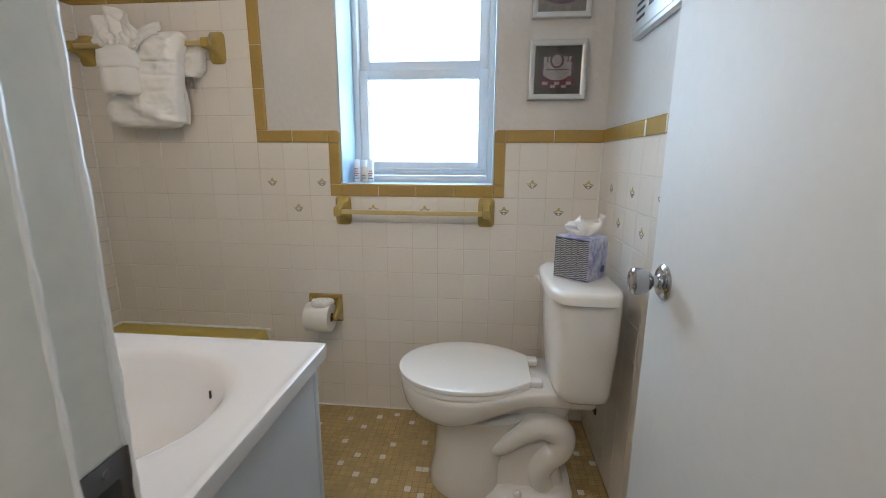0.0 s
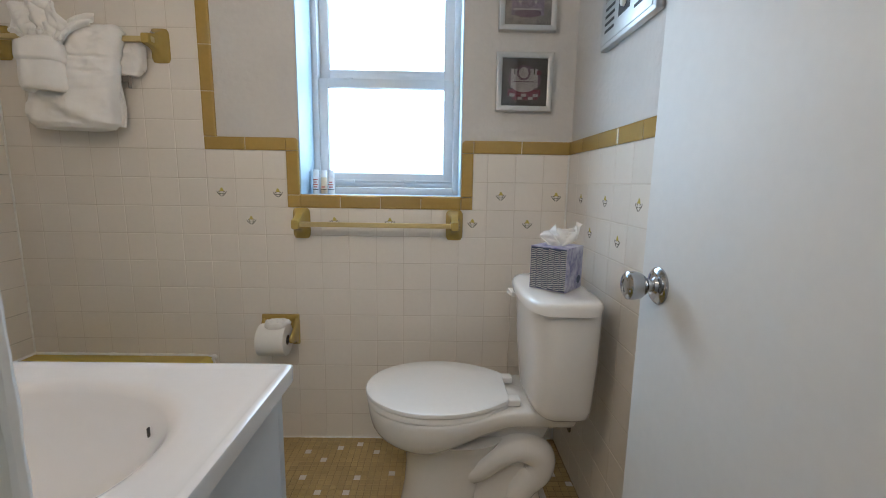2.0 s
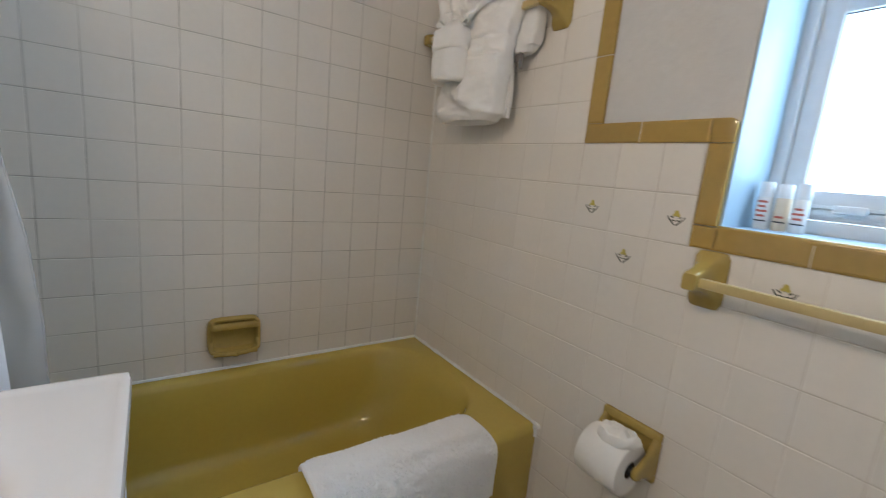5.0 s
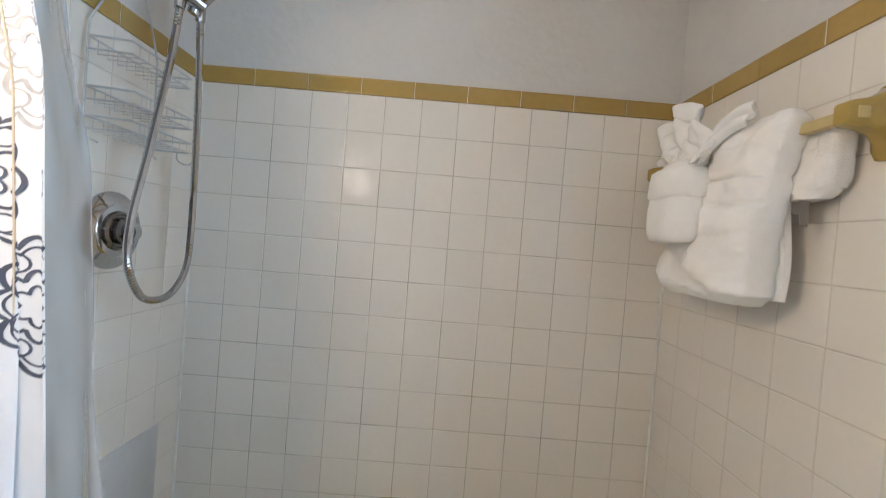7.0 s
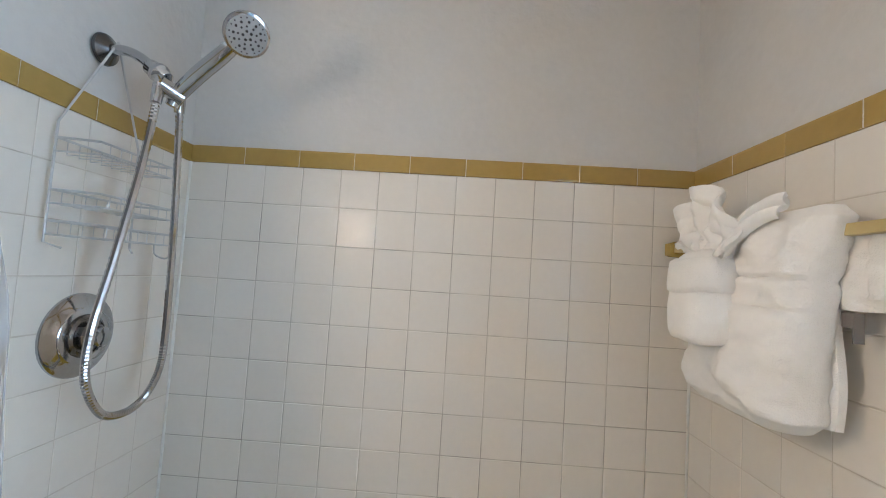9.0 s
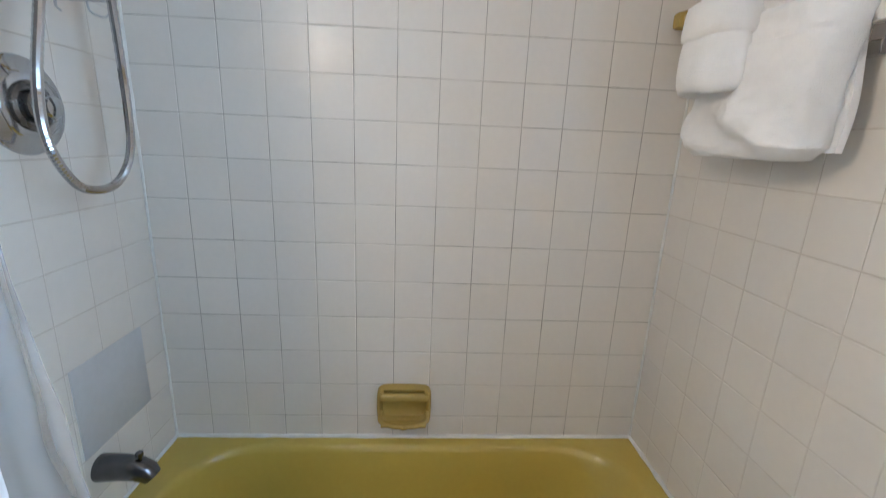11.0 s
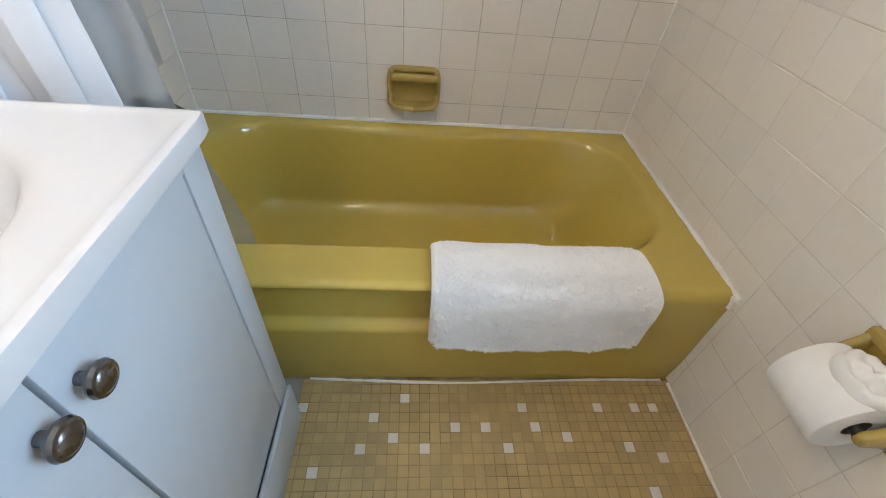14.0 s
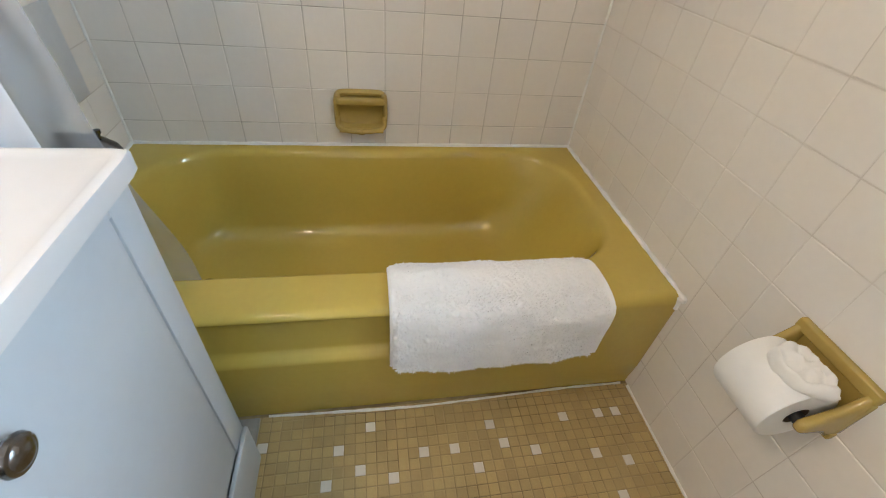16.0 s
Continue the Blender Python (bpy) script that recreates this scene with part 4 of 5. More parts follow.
# ---- toilet paper ----
th = thing("paper_holder", "gold ceramic toilet paper holder set in the tiles", "paper holder")
hx0, hx1, hz0, hz1 = 0.945, 1.096, 0.424, 0.549
part("plate", boxes((hx0, hx1, -0.012, 0.004, hz1 - 0.022, hz1), (hx0, hx1, -0.012, 0.004, hz0, hz0 + 0.018), (hx0, hx0 + 0.018, -0.012, 0.004, hz0 + 0.018, hz1 - 0.022), (hx1 - 0.018, hx1, -0.012, 0.004, hz0 + 0.018, hz1 - 0.022), bev=0.004, seg=3), GOLD_CERAMIC, th)
part("recess", boxes((hx0 + 0.016, hx1 - 0.016, -0.001, 0.003, hz0 + 0.016, hz1 - 0.02)), GOLD_CERAMIC, th)
for x in (hx0 + 0.009, hx1 - 0.010):
    part("post", loft([[Vector((x + q.x, -s, 0.484 - 0.016 * min(1, s / 0.07) + q.y)) for q in ring(0, 0, 0, w, h, 3.5, 24)] for s, w, h in ((0.004, 0.0095, 0.058), (0.012, 0.0092, 0.054), (0.022, 0.0088, 0.044), (0.036, 0.0085, 0.032), (0.052, 0.0085, 0.024), (0.066, 0.0085, 0.019), (0.078, 0.0082, 0.015), (0.085, 0.0070, 0.010), (0.088, 0.004, 0.005))], True, True), GOLD_CERAMIC, th, smooth=50)
part("spindle", tube([(hx0 + 0.012, -0.076, 0.468), (hx1 - 0.012, -0.076, 0.468)], 0.0105, 14), BLACK, th)
tp = thing("toilet_paper", "white toilet paper roll with a folded tissue on top", "toilet paper")
RC = Vector((0, -0.076, 0.468))
def tpr(x, r):
    return [Vector((x, RC.y + r * math.cos(6.28319 * k / 40), RC.z + r * math.sin(6.28319 * k / 40))) for k in range(40)]
part("paper_roll", loft([tpr(0.9655, 0.020), tpr(0.965, 0.0605), tpr(0.968, 0.0625), tpr(1.069, 0.0625), tpr(1.072, 0.0605), tpr(1.0715, 0.020), tpr(0.9655, 0.020)]), PAPER, tp, smooth=40)
part("core", loft([tpr(0.966, 0.0199), tpr(1.071, 0.0199), tpr(1.071, 0.0185), tpr(0.966, 0.0185), tpr(0.966, 0.0199)]), mat("brown_card", (0.16, 0.11, 0.07), 0.8), tp)
def rosette(k, h):
    """A ring of the tucked end, k times its full size, h above the roll."""
    out = []
    for i in range(48):
        a = 2 * math.pi * i / 48
        x, y = 1.032 + 0.047 * k * math.cos(a) * (1 + 0.10 * math.sin(3 * a + 1)), -0.078 + 0.037 * k * math.sin(a) * (1 + 0.12 * math.cos(2 * a))
        z = RC.z + math.sqrt(max(0.0, 0.0615 ** 2 - (y - RC.y) ** 2)) + h
        out.append(Vector((x, y, z + wob((x * 60, y * 60, h * 90), 1, 0.013) * (h > 0.002))))
    return out
part("folded_tissue", loft([rosette(0.96, 0.0), rosette(1.04, 0.004), rosette(1.06, 0.010), rosette(1.00, 0.016), rosette(0.92, 0.019), rosette(0.82, 0.018), rosette(0.70, 0.013), rosette(0.52, 0.012), rosette(0.32, 0.016), rosette(0.12, 0.014)], False, True), PAPER, tp, "tissue end tucked into a soft rosette", smooth=70)

# ---- soap dish ----
sd = thing("soap_dish", "gold ceramic soap dish with a grab bar set in the tiles", "soap dish")
y0, y1, z0, z1 = -0.814, -0.650, 0.426, 0.551
def soap_ring(x, g, p=5.5):
    return [Vector((x, (y0 + y1) / 2 + v.x, (z0 + z1) / 2 + v.y)) for v in ring(0, 0, 0, (y1 - y0) / 2 - g, (z1 - z0) / 2 - g, p, 48)]
part("frame", loft([soap_ring(-0.004, 0), soap_ring(0.018, 0.0), soap_ring(0.024, 0.004), soap_ring(0.024, 0.010), soap_ring(0.019, 0.014), soap_ring(0.004, 0.016), soap_ring(0.001, 0.022)], False, True), GOLD_CERAMIC, sd, smooth=50)
part("tray_lip", tube(spline([(0.018, y0 + 0.012, z0 + 0.045), (0.030, y0 + 0.012, z0 + 0.016), (0.046, y0 + 0.045, z0 + 0.010), (0.050, (y0 + y1) / 2 - 0.012, z0 + 0.010), (0.049, (y0 + y1) / 2, z0 + 0.006), (0.050, (y0 + y1) / 2 + 0.012, z0 + 0.010), (0.046, y1 - 0.045, z0 + 0.010), (0.030, y1 - 0.012, z0 + 0.016), (0.018, y1 - 0.012, z0 + 0.045)], 6), 0.0075, 10), GOLD_CERAMIC, sd, smooth=80)
part("tray", boxes((0.002, 0.048, y0 + 0.014, y1 - 0.014, z0 + 0.003, z0 + 0.012), bev=0.003), GOLD_CERAMIC, sd)
part("grab_bar", boxes((0.024, 0.046, y0 + 0.010, y1 - 0.010, z1 - 0.036, z1 - 0.012), bev=0.009, seg=4), GOLD_CERAMIC, sd)
for y in (y0 + 0.008, y1 - 0.022):
    part("grab_end", boxes((0.004, 0.042, y, y + 0.014, z1 - 0.034, z1 - 0.006), bev=0.005, seg=3), GOLD_CERAMIC, sd)

# ---- shower fittings ----
sh = thing("hand_shower", "chrome hand shower in its holder with a looping metal hose", "shower")
part("flange", lathe([(0.034, 0), (0.032, 0.006), (0.020, 0.014), (0.013, 0.02)], pose(0.318, FY + 0.001, 1.908, -90, 0, 0), 28), DARK_CHROME, sh)
part("arm", tube(spline([(0.318, FY + 0.004, 1.908), (0.318, FY + 0.045, 1.908), (0.322, FY + 0.085, 1.892), (0.330, FY + 0.120, 1.866)]), 0.0105, 14), CHROME, sh)
part("swivel", lathe([(0.013, 0), (0.017, 0.006), (0.018, 0.022), (0.021, 0.027), (0.021, 0.036), (0.016, 0.042), (0.014, 0.056)], look((0.328, FY + 0.110, 1.872), (0.318, FY + 0.02, 1.93)), 22), CHROME, sh)
part("diverter", tube([(0.346, FY + 0.150, 1.828), (0.312, FY + 0.178, 1.812)], [0.017, 0.019], 18), CHROME, sh)
hd = Vector((0.318, FY + 0.172, 1.818))
tip = Vector((0.385, FY + 0.328, 1.903))
hp = spline([hd - Vector((0.0, 0.012, 0.026)), hd, hd + (tip - hd) * 0.35 + Vector((0, 0, 0.004)), hd + (tip - hd) * 0.75, tip], 5)
part("handle", tube(hp, [0.013 + 0.004 * math.sin(i / len(hp) * 3.1) for i in range(len(hp))], 18), CHROME, sh)
hm = look(tip + Vector((0.0, 0.016, 0.014)), tip + Vector((0.055, 0.055, -0.030)))
part("head", lathe([(0.012, 0.030), (0.028, 0.024), (0.040, 0.010), (0.043, -0.004), (0.041, -0.012), (0.036, -0.013)], hm, 32), CHROME, sh)
face = part("spray_face", lathe([(0.0365, -0.0125), (0.0365, -0.0145), (0.030, -0.0155)], hm, 32), mat("grey_spray_face", (0.24, 0.25, 0.26), 0.4), sh, "grey spray face with dark nozzles")
rnd = random.Random(8)
bm = bmesh.new()
for count, rad, size in ((5, 0.008, 0.0030), (9, 0.0165, 0.0022), (12, 0.0245, 0.0028), (18, 0.0318, 0.0016)):
    for k in range(count):
        a = 2 * math.pi * k / count + rnd.uniform(-0.06, 0.06)
        lathe([(size, -0.0150), (size * 0.85, -0.0172), (0.0005, -0.0174)], hm @ Matrix.Translation((rad * math.cos(a), rad * math.sin(a), 0)), 7, bm)
tagged(part("nozzle", bm, BLACK, face), kind="stuff")
hose = spline([(0.345, FY + 0.150, 1.818), (0.350, FY + 0.150, 1.78), (0.362, FY + 0.145, 1.66), (0.392, FY + 0.135, 1.47), (0.418, FY + 0.128, 1.33), (0.415, FY + 0.125, 1.24), (0.375, FY + 0.125, 1.172), (0.325, FY + 0.128, 1.155),
               (0.274, FY + 0.130, 1.168), (0.240, FY + 0.135, 1.218), (0.236, FY + 0.140, 1.30), (0.256, FY + 0.150, 1.50), (0.282, FY + 0.160, 1.68), (0.300, FY + 0.165, 1.80)], 26)
part("hose", tube(hose, [0.0082 if i % 2 else 0.0074 for i in range(len(hose))], 10), CHROME, sh, "ribbed chrome hose", smooth=20)
for a, b in (((0.345, FY + 0.150, 1.825), (0.351, FY + 0.150, 1.785)), ((0.306, FY + 0.167, 1.825), (0.297, FY + 0.163, 1.785))):
    part("hose_nut", tube([a, b], [0.0125, 0.0105], 12), CHROME, sh)

vv = thing("shower_valve", "round chrome shower valve plate with a knob", "valve")
vm = pose(0.305, FY + 0.001, 1.300, -90, 0, 0)
part("plate", lathe([(0.088, 0), (0.087, 0.004), (0.078, 0.009), (0.062, 0.012), (0.058, 0.016), (0.046, 0.017)], vm, 48), CHROME, vv)
part("hub", lathe([(0.045, 0.0165), (0.044, 0.022), (0.038, 0.026), (0.036, 0.0235), (0.030, 0.0235), (0.029, 0.034), (0.024, 0.037)], vm, 36), NICKEL, vv, "grey metal hub")
part("knob", lathe([(0.019, 0.036), (0.021, 0.040), (0.021, 0.054), (0.018, 0.058), (0.006, 0.060)], vm, 32), CHROME, vv)
part("pointer", boxes((0.3025, 0.3075, FY + 0.040, FY + 0.057, 1.272, 1.284), bev=0.0015), CHROME, vv)

spt = thing("tub_spout", "tarnished chrome bathtub spout with a pull knob", "faucet")
part("spout", tube([(0.285, FY + 0.001, 0.503), (0.285, FY + 0.05, 0.504), (0.285, FY + 0.085, 0.500), (0.285, FY + 0.105, 0.490), (0.285, FY + 0.114, 0.478)], [0.031, 0.029, 0.027, 0.025, 0.020], 20), DARK_CHROME, spt)
part("pull_knob", lathe([(0.004, 0), (0.004, 0.012), (0.008, 0.014), (0.008, 0.022), (0.003, 0.024)], pose(0.285, FY + 0.092, 0.522), 14), DARK_CHROME, spt)

CADDY = mat("steel_wire", (0.60, 0.60, 0.60), 0.35, metal=0.4, vary=0.2)
cd = thing("shower_caddy", "grey steel wire shower caddy hung from the shower arm", "caddy")
cyw = FY + 0.022
for pts in ([(0.318, FY + 0.03, 1.925), (0.420, cyw, 1.715), (0.422, cyw, 1.488), (0.405, cyw + 0.02, 1.478)], [(0.318, FY + 0.03, 1.925), (0.222, cyw, 1.715), (0.218, cyw, 1.488), (0.235, cyw + 0.02, 1.478)]):
    part("side_wire", tube(pts, 0.0024, 8), CADDY, cd)
for z, d in ((1.684, 0.085), (1.586, 0.095), (1.528, 0.095)):
    b = part("basket", tube([(0.422, cyw, z), (0.418, cyw + d, z - 0.004), (0.222, cyw + d, z - 0.004), (0.218, cyw, z), (0.422, cyw, z)], 0.0024, 8), CADDY, cd)
    part("rail", tube([(0.422, cyw, z - 0.026), (0.416, cyw + d, z - 0.028), (0.224, cyw + d, z - 0.028), (0.218, cyw, z - 0.026)], 0.0020, 6), CADDY, b)
    for k in range(7):
        x = 0.240 + k * 0.026
        part("wire", tube([(x, cyw, z), (x, cyw, z - 0.027), (x, cyw + d, z - 0.029), (x, cyw + d, z - 0.004)], 0.0011, 5), CADDY, b)
part("hook", tube(spline([(0.236, cyw + 0.07, 1.500), (0.236, cyw + 0.075, 1.478), (0.236, cyw + 0.10, 1.470), (0.236, cyw + 0.115, 1.484)]), 0.002, 6), CADDY, cd)

# ---- shower curtain, liner and rod ----
rod = thing("curtain_rod", "white shower curtain rod across the tub", "curtain rod")
part("rod", tube([(0.752, FY + 0.001, 2.03), (0.752, 0.004, 2.03)], 0.012, 16), WIRE, rod)
CURT = bpy.data.materials.new("medallion_fabric")
CURT.use_nodes = True
nt = CURT.node_tree
cb = nt.nodes["Principled BSDF"]
cb.inputs["Roughness"].default_value = 0.85
cb.inputs["Base Color"].default_value = (0.66, 0.68, 0.72, 1)
bn = nt.nodes.new("ShaderNodeTexNoise")
bn.inputs["Scale"].default_value = 500
bp = nt.nodes.new("ShaderNodeBump")
bp.inputs["Strength"].default_value, bp.inputs["Distance"].default_value = 0.3, 0.001
nt.links.new(bn.outputs[0], bp.inputs["Height"])
nt.links.new(bp.outputs[0], cb.inputs["Normal"])
INK = mat("navy_print", (0.07, 0.085, 0.13), 0.8, vary=0.3, scale=30)
INK2 = mat("grey_print", (0.36, 0.37, 0.40), 0.8, vary=0.3, scale=30)
INK3 = mat("gold_print", (0.48, 0.37, 0.22), 0.8, vary=0.3, scale=30)
def curtain_xy(s):
    """Across the gathered cloth, s from 0 to 1: the place in plan."""
    return Vector((0.764 + 0.0065 * (1 - 0.7 * s * s) * math.sin(s * 17), -1.40 + 0.245 * s + 0.010 * math.sin(s * 52 + 1), 0))
cur = thing("shower_curtain", "white shower curtain with dark medallion print, drawn aside", "curtain")
def cur_pt(u, v):
    p = curtain_xy(u)
    return Vector((p.x + 0.006 * math.sin(v * 9 + u * 14), p.y + (0.06 - 0.08 * v - 0.35 * max(0.0, v - 0.72)) * u, 0.16 + v * 1.84))
part("fabric", solid_sheet(90, 30, cur_pt, 0.0016), CURT, cur, smooth=80)
def on_cloth(u, v):
    """A place on the curtain's room side, u and v in metres from its corner."""
    uu, vv_ = min(0.999, max(0.0, u / 0.42)), min(0.999, max(0.0, v / 1.84))
    e = 0.004
    t1, t2 = cur_pt(min(1, uu + e), vv_) - cur_pt(max(0, uu - e), vv_), cur_pt(uu, min(1, vv_ + e)) - cur_pt(uu, max(0, vv_ - e))
    nn = t1.cross(t2).normalized()
    return cur_pt(uu, vv_) + (nn if nn.x > 0 else -nn) * 0.0016
def stroke(bm, pts, w):
    """A printed line of width w through the places given, which follows the folds."""
    n = len(pts)
    side = []
    for k in range(n):
        a, b = pts[(k - 1) % n], pts[(k + 1) % n]
        d = Vector((b[0] - a[0], b[1] - a[1]))
        d = Vector((-d.y, d.x)).normalized() * w / 2 if d.length > 1e-9 else Vector((0, w / 2))
        side.append((bm.verts.new(on_cloth(pts[k][0] - d.x, pts[k][1] - d.y)), bm.verts.new(on_cloth(pts[k][0] + d.x, pts[k][1] + d.y))))
    for k in range(n):
        a, b = side[k], side[(k + 1) % n]
        bm.faces.new((a[0], b[0], b[1], a[1]))
def medallion(u0, v0, r, ink):
    bm = bmesh.new()
    def loop(rad, lobes, depth, n=120, ph=0.0):
        return [(u0 + r * rad * (1 - depth + depth * abs(math.cos(lobes * a / 2 + ph))) * 0.80 * math.sin(a), v0 + r * rad * (1 - depth + depth * abs(math.cos(lobes * a / 2 + ph))) * math.cos(a)) for a in (6.28319 * k / n for k in range(n))]
    stroke(bm, loop(1.0, 12, 0.16), 0.0050)
    stroke(bm, loop(0.86, 12, 0.14), 0.0026)
    stroke(bm, loop(0.52, 8, 0.30), 0.0040)
    stroke(bm, loop(0.30, 6, 0.35), 0.0030)
    for k in range(8):
        a = 6.28319 * (k + 0.5) / 8
        c = (u0 + r * 0.66 * 0.8 * math.sin(a), v0 + r * 0.66 * math.cos(a))
        stroke(bm, [(c[0] + 0.011 * math.cos(t), c[1] + 0.011 * math.sin(t)) for t in (6.28319 * i / 14 for i in range(14))], 0.0026)
    return part("medallion", bm, ink, cur, smooth=0)
for k in range(5):
    ink = INK3 if k == 4 else INK2 if k >= 2 else INK
    for u0 in (0.10, 0.255, 0.405):
        medallion(u0 + (0.075 if k % 2 else 0), 1.06 + k * 0.145, 0.082, ink)
# beige tube drawn for the brownish shade between the folded hem's layers
BEIGE = mat("beige_hem_gap", (0.55, 0.46, 0.36), 0.8, vary=0.2, scale=40)
part("hem_gap_line", tube([on_cloth(0.385, 0.02 + 1.80 * k / 60) for k in range(61)], 0.0016, 6), BEIGE, cur, "beige line along the folded hem's gap")
for k in range(7):
    p = curtain_xy((k + 0.5) / 7)
    part("ring", tube([(0.752 + 0.020 * math.cos(6.28319 * j / 20), p.y, 2.022 + 0.022 * math.sin(6.28319 * j / 20)) for j in range(21)], 0.0018, 6), CHROME, cur)
LINER = bpy.data.materials.new("clear_vinyl")
LINER.use_nodes = True
lb = LINER.node_tree.nodes["Principled BSDF"]
lb.inputs["Base Color"].default_value = (0.60, 0.61, 0.64, 1)
lb.inputs["Roughness"].default_value = 0.07
lb.inputs["Alpha"].default_value = 0.46
lb.inputs["Coat Weight"].default_value = 1.0
lin = thing("shower_liner", "clear vinyl shower curtain liner hanging inside the tub", "curtain")
def lin_pt(u, v):
    z = 0.14 + v * 1.87
    low = max(0.0, 1 - v * 1.1)
    knots = ((0.0, -1.076), (0.36, -1.076), (0.62, -1.088), (0.83, -1.086), (0.95, -1.096), (1.1, -1.120), (1.27, -1.126), (1.42, -1.147), (1.55, -1.178), (1.68, -1.198), (2.1, -1.25))
    edge = next(a[1] + (b[1] - a[1]) * (z - a[0]) / (b[0] - a[0]) for a, b in zip(knots, knots[1:]) if z <= b[0])
    y = -1.412 + u * (edge + 1.412)
    up = max(0.0, min(1.0, (z - 0.38) / 0.40))
    x = 0.600 + 0.100 * up * up * (3 - 2 * up) + (0.012 * math.sin(u * 19 + v * 2) + 0.005 * math.sin(u * 43 - v * 5)) * (0.10 + 0.7 * v * v) + wob((u * 3, v * 6, 2), 1, 0.006) + wob((u * 9 + v * 5, v * 16 - u * 4, 7), 1, 0.0075) * min(1.0, up + 0.2)
    return Vector((x, y, 0.14 + v * 1.87))
part("vinyl", sheet(90, 120, lin_pt), LINER, lin, smooth=80)
part("hem", tube([lin_pt(0.995, k / 60) for k in range(61)], 0.0008, 6), LINER, lin)

tagged(part("access_panel", boxes((0.090, 0.320, FY - 0.002, FY + 0.002, 0.550, 0.768), bev=0.0012), mat("grey_panel", (0.60, 0.60, 0.60), 0.4, vary=0.08)), "plain grey panel set in the shower wall", "panel", kind="structure")
for cx, cy, z0 in ((0.003, -0.003, TUBZ), (0.003, FY + 0.003, TUBZ), (W - 0.003, -0.003, 0.0)):
    p = [(cx, cy, z0 + (R0 + (5 * T if cx < 1 else 0) - z0) * k / 30) for k in range(31)]
    tagged(part("corner_caulk", tube(p, [0.0035 * (1 + wob(q, 25, 0.5)) for q in p], 7), CAULK), "pale caulk bead in the corner of the tiles", "trim", kind="structure")

p = [(TX + 0.01 + (W - TX - 0.02) * k / 60, -0.002, 0.001) for k in range(61)]
tagged(part("floor_caulk", tube(p, [0.0036 * (1 + wob(q, 22, 0.9)) for q in p], 7), CAULK), "pale uneven caulk where the floor meets the tiles", "trim", kind="structure")

# ---- bottles on the window sill ----
for i, (x, tint, bars) in enumerate(((1.142, (0.86, 0.84, 0.82), 5), (1.172, (0.80, 0.68, 0.52), 2), (1.206, (0.86, 0.84, 0.82), 4))):
    bt = thing("toiletry_bottle", "small toiletry bottle with a printed label on the sill" if i != 1 else "small amber toiletry bottle on the sill", "bottle", "toiletry bottles")
    yy = 0.135 + 0.012 * (i % 2)
    part("bottle", lathe([(0.0125, 0), (0.0138, 0.002), (0.0138, 0.066), (0.0125, 0.069)], pose(x, yy, WZ0 + 0.0012), 22), mat("bottle_plastic", tint, 0.25, vary=0.05, sss=0.2), bt)
    part("cap", lathe([(0.0128, 0.0692), (0.0132, 0.071), (0.0132, 0.094 + 0.004 * (i != 1)), (0.0115, 0.098 + 0.003 * (i != 1))], pose(x, yy, WZ0 + 0.0012), 22), mat("frosted_cap", (0.85, 0.86, 0.87), 0.3), bt, "translucent white cap")
    for k in range(bars):
        z = WZ0 + 0.018 + k * 0.010
        w = (0.9, 0.6, 0.8, 0.5, 0.7)[k]
        col = BLACK if k < 1 else mat("label_red", (0.55, 0.12, 0.08), 0.5)
        bm = bmesh.new()
        pr = []
        for j in range(7):
            a = -math.pi / 2 + (j / 6 - 0.5) * 2 * w
            for h in (0, 0.0045 if k else 0.003):
                pr.append(bm.verts.new((x + 0.0141 * math.cos(a), yy + 0.0141 * math.sin(a), z + h)))
        for j in range(6):
            bm.faces.new((pr[2 * j], pr[2 * j + 2], pr[2 * j + 3], pr[2 * j + 1]))
        part("label_bar", bm, col, bt)

tagged(part("threshold_strip", boxes((0.742, CX0 - 0.006, FY + 0.0, CY + 0.010, 0.0, 0.012), bev=0.003), GREY), "grey filler strip between tub and vanity", "trim", kind="structure")

# ---- wall tiles, trim and floor mosaic ----
tile_cache = {}
def slab(w, h, d=0.006, edge=0.0022, drop=0.0012):
    """A glazed tile lying in its x-z plane, face towards -y."""
    key = (round(w, 4), round(h, 4), d, edge)
    if key not in tile_cache:
        a, b = w / 2, h / 2
        e = min(edge, a * 0.6, b * 0.6)
        v = [(sx * (a - g), y, sz * (b - g)) for g, y in ((e, 0), (0, drop), (0, d)) for sx, sz in ((-1, -1), (1, -1), (1, 1), (-1, 1))]
        f = [(0, 1, 2, 3)] + [(i + o, (i + 1) % 4 + o, (i + 1) % 4 + o + 4, i + o + 4)[::-1] for o in (0, 4) for i in range(4)]
        me = bpy.data.meshes.new("tile")
        me.from_pydata(v, [], f)
        tile_cache[key] = me
    return tile_cache[key]
trnd = random.Random(11)
def put_tile(name, parent, m, w, h, material, d=0.006, edge=0.0016, tilt=0.15):
    me = slab(w, h, d, edge, min(0.0012, edge * 0.42))
    if not me.materials:
        me.materials.append(material)
    if me.materials[0] != material:
        me = me.copy()
        me.materials[0] = material
    ob = new(name, me)
    ob.parent = parent
    ob.matrix_basis = m @ pose(0, 0, 0, trnd.gauss(0, tilt), 0, trnd.gauss(0, tilt))
    return ob
JO = 0.0020
